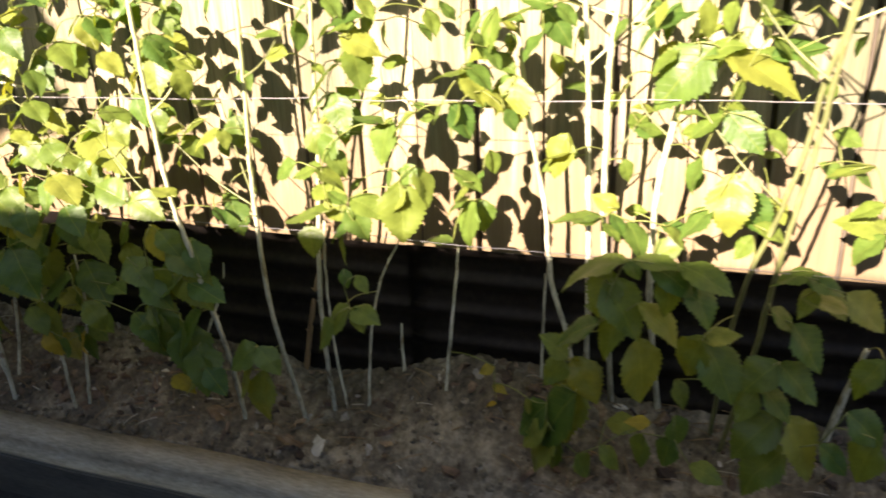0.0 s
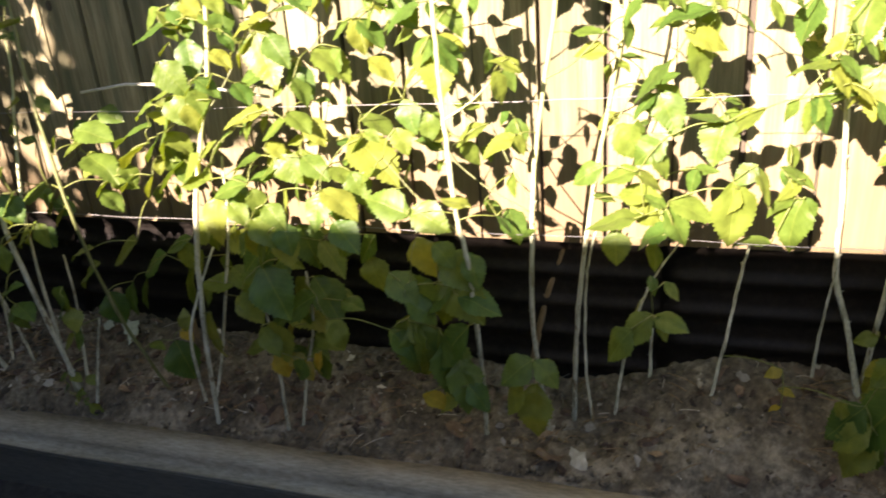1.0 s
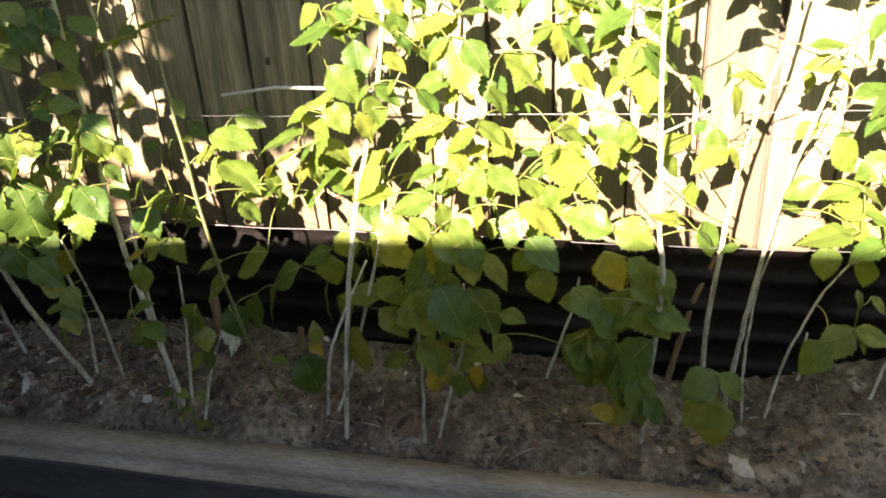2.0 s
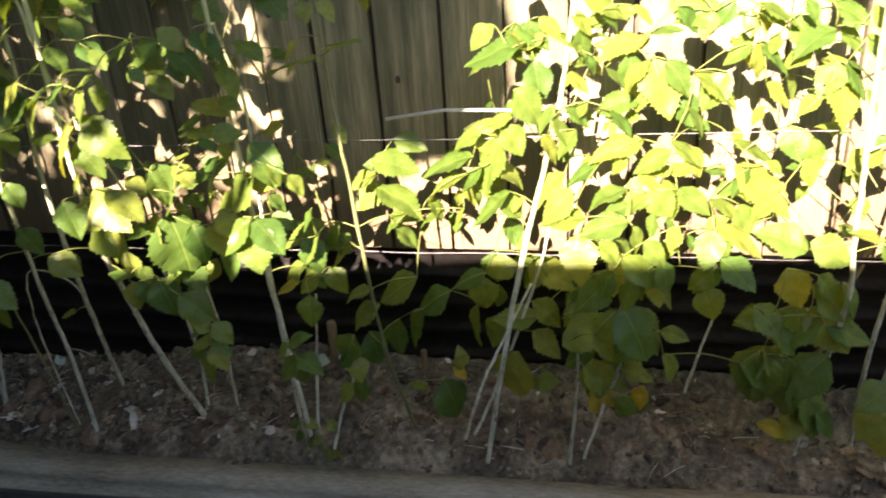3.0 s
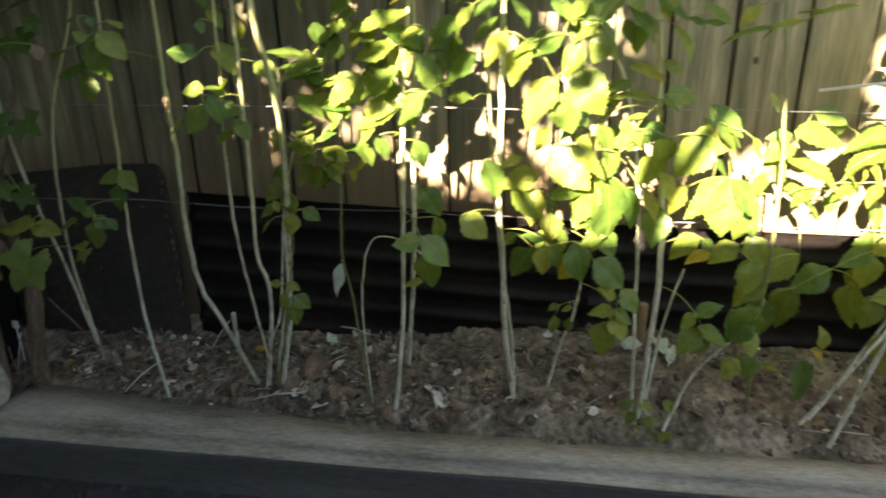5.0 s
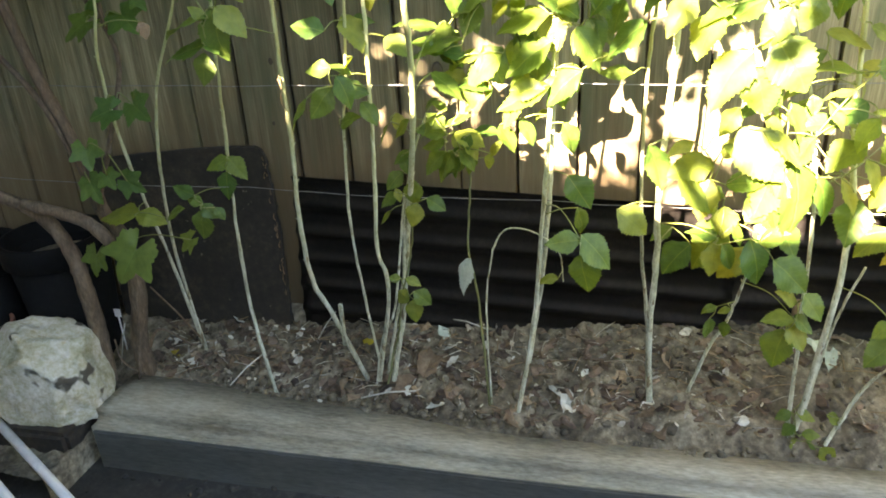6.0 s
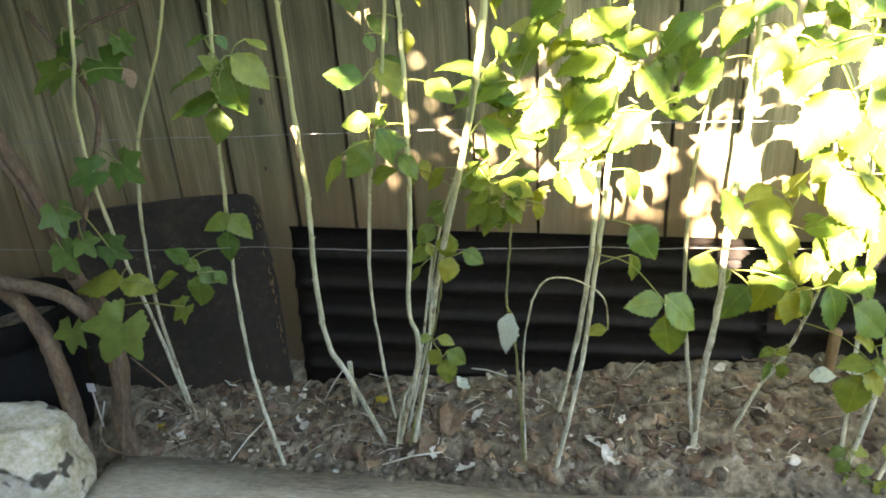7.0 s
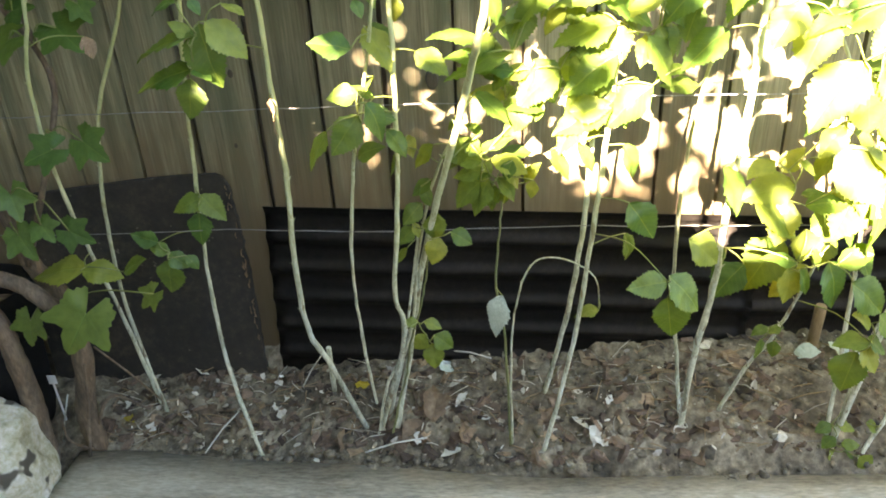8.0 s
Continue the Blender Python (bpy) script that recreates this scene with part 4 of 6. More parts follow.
leaf(-0.770, 1.400, 0.576, 0.065, 129, 0.50)
leaf(-0.765, 1.330, 0.378, 0.070, 129, 0.60)
leaf(-0.759, 1.330, 0.552, 0.063, 55, 0.75)
leaf(-0.756, 1.330, 0.397, 0.084, 112, 0.75)
leaf(-0.752, 1.330, 1.041, 0.039, 77, 0.70)
leaf(-0.746, 1.400, 0.488, 0.065, 163, 0.45)
leaf(-0.742, 1.330, 0.351, 0.058, 75, 0.60)
leaf(-0.741, 1.330, 0.299, 0.055, 100, 0.70)
leaf(-0.741, 1.460, 0.321, 0.091, 75, 0.60)
leaf(-0.740, 1.400, 0.435, 0.088, 142, 0.60)
leaf(-0.716, 1.420, 0.721, 0.062, 157, 0.55)
leaf(-0.714, 1.360, 0.984, 0.054, -11, 0.25)
leaf(-0.713, 1.330, 1.040, 0.043, 62, 0.60)
leaf(-0.695, 1.330, 0.985, 0.077, -18, 0.28)
leaf(-0.688, 1.460, 0.349, 0.085, 94, 0.60)
leaf(-0.680, 1.460, 0.468, 0.111, 146, 0.60)
leaf(-0.659, 1.420, 0.635, 0.060, 144, 0.40)
leaf(-0.650, 1.460, 0.225, 0.046, 15, 0.30)
leaf(-0.647, 1.420, 0.752, 0.098, 14, 0.60)
leaf(-0.645, 1.420, 0.686, 0.109, 21, 0.42)
leaf(-0.645, 1.460, 0.375, 0.104, 114, 0.50)
leaf(-0.638, 1.420, 0.605, 0.065, 49, 0.35)
leaf(-0.605, 1.460, 0.442, 0.094, 147, 0.60)
leaf(-0.589, 1.420, 0.645, 0.059, 143, 0.40)
leaf(-0.577, 1.460, 0.192, 0.114, 73, 0.60)
leaf(-0.572, 1.420, 0.663, 0.055, 58, 0.40)
leaf(-0.558, 1.420, 0.709, 0.105, 152, 0.35)
leaf(-0.556, 1.460, 0.264, 0.042, 38, 0.50, YELLOW_LEAF)
leaf(-0.554, 1.460, 0.303, 0.054, -96, 0.70)
leaf(-0.552, 1.420, 0.752, 0.114, 163, 0.42)
leaf(-0.534, 1.420, 0.639, 0.053, 118, 0.40)
leaf(-0.525, 1.460, 0.492, 0.076, 155, 0.60)
leaf(-0.514, 1.460, 0.387, 0.103, 95, 0.30)
leaf(-0.510, 1.420, 0.797, 0.064, 154, 0.55)
leaf(-0.506, 1.420, 0.720, 0.067, 131, 0.50)
leaf(-0.494, 1.460, 0.457, 0.085, 87, 0.85)
leaf(-0.477, 1.460, 0.370, 0.079, 105, 0.65)
leaf(-0.475, 1.520, 0.493, 0.081, 89, 0.95)
leaf(-0.471, 1.420, 0.662, 0.102, 138, 0.33)
leaf(-0.469, 1.420, 0.744, 0.116, 109, 0.38)
leaf(-0.460, 1.460, 0.518, 0.073, 156, 0.80)
leaf(-0.454, 1.420, 0.828, 0.063, 163, 0.50)
leaf(-0.454, 1.430, 0.949, 0.119, 165, 0.50)
leaf(-0.434, 1.460, 0.407, 0.098, 179, 0.50)
leaf(-0.432, 1.420, 0.732, 0.077, 35, 0.40)
leaf(-0.429, 1.400, 0.299, 0.131, 95, 0.55)
leaf(-0.427, 1.520, 0.497, 0.061, 120, 0.50)
leaf(-0.423, 1.420, 0.794, 0.070, 60, 0.65)
leaf(-0.420, 1.420, 0.668, 0.047, 133, 0.40)
leaf(-0.411, 1.430, 0.941, 0.039, 30, 0.40)
leaf(-0.409, 1.430, 0.970, 0.055, -136, 0.50)
leaf(-0.386, 1.460, 0.506, 0.068, 109, 0.70)
leaf(-0.385, 1.520, 0.481, 0.097, 140, 0.60)
leaf(-0.384, 1.430, 0.964, 0.040, 138, 0.50)
leaf(-0.378, 1.430, 0.893, 0.079, 81, 0.65)
leaf(-0.376, 1.460, 0.246, 0.073, 169, 0.55)
leaf(-0.367, 1.460, 0.341, 0.090, 48, 0.65)
leaf(-0.364, 1.460, 0.417, 0.085, 42, 0.60)
leaf(-0.355, 1.375, 0.788, 0.059, 60, 0.50)
leaf(-0.353, 1.430, 0.985, 0.057, 41, 0.50)
leaf(-0.353, 1.420, 0.717, 0.050, 149, 0.50)
leaf(-0.351, 1.375, 0.684, 0.051, 141, 0.50)
leaf(-0.343, 1.460, 0.498, 0.100, 29, 0.60)
leaf(-0.336, 1.320, 0.678, 0.081, 171, 0.50)
leaf(-0.336, 1.375, 0.818, 0.058, 60, 0.50)
leaf(-0.329, 1.375, 0.797, 0.059, 124, 0.50)
leaf(-0.317, 1.430, 0.956, 0.062, 39, 0.50)
leaf(-0.311, 1.460, 0.402, 0.123, 79, 0.55)
leaf(-0.309, 1.430, 0.891, 0.057, 39, 0.50)
leaf(-0.309, 1.375, 0.843, 0.059, 42, 0.55)
leaf(-0.305, 1.375, 0.853, 0.040, 125, 0.50)
leaf(-0.305, 1.320, 0.600, 0.096, 89, 0.80)
leaf(-0.303, 1.375, 0.743, 0.070, 149, 0.45)
leaf(-0.303, 1.430, 0.991, 0.054, 46, 0.50)
leaf(-0.302, 1.460, 0.475, 0.088, 131, 0.70)
leaf(-0.300, 1.460, 0.318, 0.092, 138, 0.55)
leaf(-0.288, 1.430, 0.926, 0.049, 54, 0.50)
leaf(-0.281, 1.380, 0.498, 0.088, 133, 0.75)
leaf(-0.280, 1.380, 0.423, 0.128, -29, 0.60)
leaf(-0.273, 1.380, 0.310, 0.077, 57, 0.50)
leaf(-0.267, 1.320, 0.665, 0.088, 166, 0.60)
leaf(-0.267, 1.400, 0.245, 0.071, 71, 0.50, YELLOW_LEAF)
leaf(-0.267, 1.400, 0.298, 0.107, 81, 0.75)
leaf(-0.259, 1.375, 0.701, 0.074, 159, 0.45)
leaf(-0.259, 1.320, 0.553, 0.061, 112, 0.60)
leaf(-0.258, 1.460, 0.480, 0.080, 123, 0.70)
leaf(-0.258, 1.320, 0.425, 0.072, 55, 0.50)
leaf(-0.257, 1.430, 0.994, 0.048, 37, 0.50)
leaf(-0.257, 1.320, 0.465, 0.080, 115, 0.85)
leaf(-0.253, 1.320, 0.615, 0.058, 48, 0.60)
leaf(-0.251, 1.420, 0.316, 0.041, 131, 0.60, YELLOW_LEAF)
leaf(-0.246, 1.375, 0.788, 0.098, 166, 0.55)
leaf(-0.244, 1.430, 0.895, 0.055, 45, 0.40)
leaf(-0.242, 1.420, 0.243, 0.053, 44, 0.55, YELLOW_LEAF)
leaf(-0.239, 1.375, 0.761, 0.048, 124, 0.50)
leaf(-0.237, 1.375, 0.830, 0.055, 46, 0.45)
leaf(-0.235, 1.430, 0.950, 0.090, 162, 0.50)
leaf(-0.233, 1.460, 0.394, 0.086, 125, 0.70)
leaf(-0.224, 1.460, 0.337, 0.122, 14, 0.45)
leaf(-0.221, 1.320, 0.532, 0.060, 108, 0.60)
leaf(-0.219, 1.370, 0.909, 0.066, 132, 0.50)
leaf(-0.214, 1.380, 0.248, 0.061, 113, 0.90)
leaf(-0.212, 1.400, 0.235, 0.051, 54, 0.60, YELLOW_LEAF)
leaf(-0.209, 1.320, 0.639, 0.056, 78, 0.50)
leaf(-0.206, 1.375, 0.687, 0.057, 144, 0.50)
leaf(-0.206, 1.380, 0.393, 0.114, 148, 0.55)
leaf(-0.203, 1.430, 0.998, 0.050, 42, 0.50)
leaf(-0.202, 1.320, 0.456, 0.121, 62, 0.70)
leaf(-0.200, 1.320, 0.579, 0.083, 38, 0.65)
leaf(-0.194, 1.460, 0.500, 0.103, 61, 0.65)
leaf(-0.186, 1.375, 0.762, 0.072, 148, 0.55)
leaf(-0.186, 1.375, 0.724, 0.051, 38, 0.50)
leaf(-0.182, 1.420, 0.234, 0.070, 83, 0.80)
leaf(-0.180, 1.460, 0.276, 0.076, 20, 0.50)
leaf(-0.180, 1.400, 0.257, 0.059, 102, 0.60, YELLOW_LEAF)
leaf(-0.176, 1.370, 0.887, 0.108, 72, 0.75)
leaf(-0.176, 1.320, 0.613, 0.062, 47, 0.60)
leaf(-0.169, 1.460, 0.379, 0.120, 58, 0.60)
leaf(-0.165, 1.430, 0.972, 0.056, -8, 0.40)
leaf(-0.164, 1.375, 0.687, 0.071, 52, 0.75)
leaf(-0.157, 1.320, 0.568, 0.065, 72, 0.60)
leaf(-0.150, 1.320, 0.641, 0.054, 106, 0.50)
leaf(-0.148, 1.370, 0.904, 0.071, 52, 0.65)
leaf(-0.143, 1.460, 0.474, 0.096, 53, 0.40)
leaf(-0.131, 1.430, 0.987, 0.060, 50, 0.60)
leaf(-0.128, 1.375, 0.776, 0.063, 38, 0.45)
leaf(-0.123, 1.400, 0.331, 0.080, 63, 0.45)
leaf(-0.115, 1.375, 0.831, 0.057, 57, 0.40)
leaf(-0.111, 1.460, 0.372, 0.058, 9, 0.50)
leaf(-0.109, 1.375, 0.690, 0.072, 35, 0.60)
leaf(-0.101, 1.430, 0.976, 0.047, 113, 0.60)
leaf(-0.090, 1.320, 0.621, 0.072, 101, 0.75)
leaf(-0.083, 1.400, 0.524, 0.060, 133, 0.75)
leaf(-0.075, 1.430, 0.873, 0.098, 36, 0.45)
leaf(-0.074, 1.430, 0.993, 0.047, 118, 0.60)
leaf(-0.065, 1.460, 0.499, 0.077, 124, 0.70)
leaf(-0.057, 1.375, 0.677, 0.064, 29, 0.45)
leaf(-0.051, 1.430, 0.929, 0.057, 141, 0.55)
leaf(-0.051, 1.460, 0.445, 0.080, 70, 0.85)
leaf(-0.041, 1.320, 0.639, 0.091, 32, 0.45)
leaf(-0.037, 1.320, 0.575, 0.077, 42, 0.70)
leaf(-0.035, 1.390, 0.717, 0.059, 122, 0.40)
leaf(-0.014, 1.430, 0.915, 0.065, 76, 0.55)
leaf(-0.003, 1.440, 0.757, 0.081, 28, 0.45)
leaf(0.005, 1.430, 0.941, 0.038, 112, 0.50)
leaf(0.007, 1.390, 0.704, 0.129, 40, 0.55)
leaf(0.008, 1.430, 0.919, 0.074, 48, 0.45)
leaf(0.011, 1.430, 0.986, 0.079, 28, 0.45)
leaf(0.013, 1.400, 0.446, 0.060, 169, 0.80)
leaf(0.022, 1.430, 0.857, 0.064, 44, 0.55)
leaf(0.030, 1.380, 0.333, 0.080, 42, 0.55)
leaf(0.033, 1.400, 0.322, 0.127, 102, 0.70)
leaf(0.033, 1.400, 0.310, 0.139, 92, 0.62)
leaf(0.035, 1.460, 0.414, 0.083, 154, 0.75)
leaf(0.035, 1.350, 0.629, 0.093, -158, 0.72)
leaf(0.041, 1.380, 0.451, 0.087, 47, 0.65)
leaf(0.059, 1.430, 0.990, 0.042, 60, 0.60)
leaf(0.061, 1.440, 0.770, 0.068, 70, 0.85)
leaf(0.062, 1.400, 0.305, 0.147, 82, 0.55)
leaf(0.064, 1.430, 0.944, 0.077, 149, 0.55)
leaf(0.066, 1.400, 0.348, 0.093, 56, 0.65)
leaf(0.072, 1.430, 0.840, 0.047, 140, 0.50)
leaf(0.072, 1.400, 0.425, 0.090, 62, 0.75)
leaf(0.075, 1.380, 0.411, 0.083, 39, 0.60)
leaf(0.082, 1.400, 0.198, 0.068, 14, 0.40, YELLOW_LEAF)
leaf(0.083, 1.400, 0.509, 0.087, 67, 0.85)
leaf(0.091, 1.400, 0.296, 0.120, 93, 0.65)
leaf(0.096, 1.430, 0.879, 0.069, 118, 0.65)
leaf(0.096, 1.395, 0.420, 0.101, 138, 0.50)
leaf(0.103, 1.460, 0.393, 0.104, 110, 0.75)
leaf(0.108, 1.400, 0.202, 0.075, 131, 0.55)
leaf(0.116, 1.350, 0.604, 0.083, 29, 0.72)
leaf(0.118, 1.430, 0.983, 0.064, 30, 0.65)
leaf(0.119, 1.400, 0.273, 0.127, 81, 0.60)
leaf(0.120, 1.395, 0.323, 0.123, 127, 0.55)
leaf(0.122, 1.430, 0.852, 0.108, 79, 0.60)
leaf(0.128, 1.380, 0.523, 0.066, 55, 0.60)
leaf(0.139, 1.400, 0.241, 0.074, 82, 0.80)
leaf(0.140, 1.430, 0.873, 0.078, 55, 0.50)
leaf(0.146, 1.395, 0.239, 0.113, 79, 0.55)
leaf(0.149, 1.430, 0.889, 0.069, 37, 0.40)
leaf(0.151, 1.400, 0.423, 0.120, 47, 0.75)
leaf(0.153, 1.400, 0.484, 0.109, 40, 0.65)
leaf(0.159, 1.430, 0.972, 0.049, 63, 0.60)
leaf(0.162, 1.430, 0.928, 0.054, 56, 0.60)
leaf(0.165, 1.350, 0.637, 0.060, -164, 0.40)
leaf(0.172, 1.395, 0.214, 0.075, 55, 0.60)
leaf(0.175, 1.440, 0.703, 0.057, 48, 0.50)
leaf(0.176, 1.440, 0.738, 0.069, 152, 0.45)
leaf(0.178, 1.395, 0.490, 0.076, 64, 0.50)
leaf(0.185, 1.395, 0.421, 0.092, 20, 0.60)
leaf(0.231, 1.405, 0.723, 0.071, 153, 0.55)
leaf(0.239, 1.405, 0.580, 0.042, 42, 0.30)
leaf(0.244, 1.395, 0.223, 0.079, 116, 0.65)
leaf(0.249, 1.395, 0.283, 0.083, 140, 0.70)
leaf(0.271, 1.405, 0.725, 0.039, 66, 0.50)
leaf(0.277, 1.405, 0.562, 0.038, 157, 0.40)
leaf(0.284, 1.395, 0.197, 0.109, 90, 0.75)
leaf(0.310, 1.395, 0.284, 0.074, 46, 0.65)
leaf(0.429, 1.400, 0.593, 0.101, 168, 0.38)
leaf(0.433, 1.400, 0.543, 0.065, 86, 0.75)
leaf(0.436, 1.400, 0.671, 0.069, 162, 0.55)
leaf(0.439, 1.400, 0.355, 0.085, 123, 0.60)
leaf(0.452, 1.400, 0.929, 0.049, 127, 0.50)
leaf(0.469, 1.400, 0.388, 0.086, 132, 0.65)
leaf(0.472, 1.400, 0.786, 0.056, 136, 0.50)
leaf(0.483, 1.400, 0.712, 0.073, 138, 0.75)
leaf(0.485, 1.400, 0.826, 0.088, 135, 0.35)
leaf(0.486, 1.400, 0.664, 0.065, 32, 0.42)
leaf(0.494, 1.400, 0.629, 0.045, -152, 0.50)
leaf(0.494, 1.400, 0.567, 0.073, 151, 0.55)
leaf(0.497, 1.400, 0.528, 0.059, 93, 0.65)
leaf(0.497, 1.400, 0.476, 0.036, 69, 0.50)
leaf(0.504, 1.400, 0.690, 0.057, 59, 0.50)
leaf(0.511, 1.400, 0.774, 0.077, 64, 0.75)
leaf(0.514, 1.400, 0.393, 0.054, 65, 0.50)
leaf(0.518, 1.400, 0.945, 0.047, 46, 0.50)
leaf(0.525, 1.400, 0.919, 0.093, 169, 0.45)
leaf(0.529, 1.400, 0.468, 0.040, 46, 0.50)
leaf(0.529, 1.400, 0.405, 0.066, 16, 0.55)
leaf(0.532, 1.400, 0.584, 0.073, 56, 0.55)
leaf(0.552, 1.400, 0.848, 0.081, 76, 0.55)
leaf(0.554, 1.400, 0.613, 0.080, 21, 0.55)
leaf(0.564, 1.400, 0.885, 0.074, 21, 0.60)
leaf(0.566, 1.400, 0.766, 0.063, -166, 0.35)
leaf(0.576, 1.400, 0.941, 0.044, 51, 0.50)
leaf(0.607, 1.400, 0.625, 0.058, 124, 0.50)
leaf(0.615, 1.400, 0.607, 0.112, 88, 0.62)
leaf(0.624, 1.400, 0.758, 0.069, 144, 0.40)
leaf(0.629, 1.400, 0.673, 0.049, 134, 0.80)
leaf(0.653, 1.460, 0.541, 0.064, 178, 0.35)
leaf(0.657, 1.400, 0.654, 0.068, 69, 0.40)
leaf(0.663, 1.460, 0.912, 0.047, 65, 0.50)
leaf(0.685, 1.400, 0.773, 0.039, 120, 0.50)
leaf(0.690, 1.460, 0.931, 0.042, -126, 0.50)
leaf(0.692, 1.460, 0.606, 0.057, 146, 0.40)
leaf(0.710, 1.400, 0.837, 0.076, 169, 0.35)
leaf(0.714, 1.460, 0.570, 0.100, 102, 0.60)
leaf(0.714, 1.400, 0.765, 0.060, 111, 0.50)
leaf(0.716, 1.460, 0.654, 0.064, 30, 0.45)
leaf(0.720, 1.530, 0.251, 0.035, 155, 0.70, YELLOW_LEAF)
leaf(0.728, 1.530, 0.173, 0.025, 162, 0.40, YELLOW_LEAF)
leaf(0.729, 1.400, 0.764, 0.066, 59, 0.65)
leaf(0.747, 1.530, 0.212, 0.033, 11, 0.50, YELLOW_LEAF)
leaf(0.750, 1.400, 0.818, 0.067, 55, 0.55)
leaf(0.760, 1.400, 0.879, 0.043, 68, 0.40)
leaf(0.760, 1.400, 0.833, 0.060, 41, 0.50)
leaf(0.779, 1.400, 0.796, 0.046, 42, 0.45)
leaf(0.782, 1.400, 0.859, 0.042, 50, 0.50)
leaf(0.804, 1.460, 0.919, 0.082, 165, 0.35)
leaf(0.808, 1.400, 0.766, 0.040, 63, 0.60)
leaf(0.822, 1.450, 0.228, 0.044, 103, 0.60)
leaf(0.827, 1.460, 0.873, 0.052, 130, 0.50)
leaf(0.829, 1.450, 0.207, 0.100, 125, 0.55)
leaf(0.837, 1.430, 0.190, 0.085, 130, 0.50)
leaf(0.851, 1.430, 0.152, 0.103, 124, 0.50)
leaf(0.863, 1.460, 0.699, 0.053, 165, 0.22)
leaf(0.865, 1.450, 0.148, 0.099, 106, 0.55)
leaf(0.869, 1.450, 0.319, 0.051, 137, 0.75)
leaf(0.873, 1.430, 0.324, 0.070, 122, 0.75)
leaf(0.877, 1.430, 0.227, 0.152, 118, 0.55)
leaf(0.881, 1.460, 0.917, 0.047, 46, 0.60)
leaf(0.896, 1.450, 0.231, 0.126, 109, 0.65)
leaf(0.902, 1.460, 0.598, 0.084, 179, 0.35)
leaf(0.916, 1.450, 0.597, 0.051, 165, 0.30)
leaf(0.918, 1.360, 0.440, 0.092, 148, 0.45)
leaf(0.925, 1.430, 0.317, 0.078, 53, 0.75)
leaf(0.926, 1.450, 0.302, 0.091, 60, 0.75)
leaf(0.927, 1.430, 0.137, 0.060, 69, 0.50)
leaf(0.940, 1.360, 0.547, 0.116, 157, 0.35)
leaf(0.960, 1.460, 0.577, 0.043, 38, 0.40)
leaf(0.961, 1.360, 0.508, 0.079, 102, 0.75)
leaf(0.970, 1.460, 0.590, 0.045, 53, 0.40)
leaf(0.973, 1.360, 0.439, 0.080, 114, 0.60)
leaf(0.976, 1.430, 0.165, 0.057, 44, 0.50)
leaf(0.990, 1.360, 0.484, 0.107, 58, 0.70)
leaf(1.002, 1.450, 0.567, 0.070, 60, 0.45)
leaf(1.016, 1.450, 0.913, 0.040, 109, 0.50)
leaf(1.018, 1.430, 0.246, 0.046, 179, 0.40, YELLOW_LEAF)
leaf(1.021, 1.450, 0.895, 0.103, 155, 0.38)
leaf(1.022, 1.430, 0.344, 0.124, 80, 0.55)
leaf(1.024, 1.450, 0.846, 0.049, 139, 0.50)
leaf(1.026, 1.430, 0.189, 0.067, 91, 0.50)
leaf(1.038, 1.360, 0.567, 0.075, 2, 0.40)
leaf(1.048, 1.360, 0.472, 0.086, 36, 0.50)
leaf(1.050, 1.450, 0.824, 0.124, 133, 0.70)
leaf(1.056, 1.360, 0.520, 0.072, 80, 0.60)
leaf(1.059, 1.460, 0.575, 0.047, 48, 0.50)
leaf(1.063, 1.360, 0.542, 0.085, 27, 0.50)
leaf(1.069, 1.430, 0.195, 0.065, 104, 0.55)
leaf(1.078, 1.450, 0.679, 0.056, 108, 0.50)
leaf(1.082, 1.450, 0.903, 0.056, 78, 0.50)
leaf(1.083, 1.430, 0.240, 0.063, 82, 0.60)
leaf(1.086, 1.450, 0.603, 0.071, 134, 0.45)
leaf(1.087, 1.450, 0.752, 0.062, 143, 0.55)
leaf(1.097, 1.430, 0.382, 0.091, 111, 0.65)
leaf(1.102, 1.360, 0.510, 0.088, 64, 0.55)
leaf(1.106, 1.360, 0.550, 0.085, 20, 0.45)
leaf(1.110, 1.450, 0.905, 0.047, 99, 0.50)
leaf(1.131, 1.450, 0.805, 0.048, 102, 0.40)
leaf(1.135, 1.450, 0.633, 0.101, 89, 0.75)
leaf(1.137, 1.430, 0.165, 0.061, 18, 0.50)
leaf(1.139, 1.430, 0.427, 0.060, -18, 0.50)
leaf(1.143, 1.430, 0.360, 0.108, 61, 0.60)
leaf(1.145, 1.450, 0.744, 0.078, 48, 0.75)
leaf(1.159, 1.450, 0.831, 0.132, 28, 0.55)
leaf(1.182, 1.450, 0.865, 0.046, 39, 0.50)
leaf(1.184, 1.430, 0.306, 0.063, 119, 0.60)
leaf(1.187, 1.450, 0.899, 0.074, 12, 0.28)
leaf(1.191, 1.450, 0.733, 0.048, 45, 0.60)
leaf(1.194, 1.450, 0.597, 0.053, 21, 0.55)
leaf(1.200, 1.430, 0.361, 0.078, 134, 0.65)
leaf(1.202, 1.430, 0.253, 0.108, 132, 0.65)
leaf(1.214, 1.450, 0.840, 0.050, 50, 0.40)
leaf(1.217, 1.430, 0.190, 0.111, 131, 0.55)
leaf(1.224, 1.430, 0.463, 0.057, 44, 0.50)
leaf(1.226, 1.430, 0.534, 0.066, 157, 0.42)
leaf(1.231, 1.430, 0.315, 0.070, 47, 0.60)
leaf(1.234, 1.450, 0.902, 0.043, 44, 0.40)
leaf(1.252, 1.430, 0.495, 0.057, 117, 0.50)
leaf(1.256, 1.430, 0.357, 0.087, 45, 0.65)
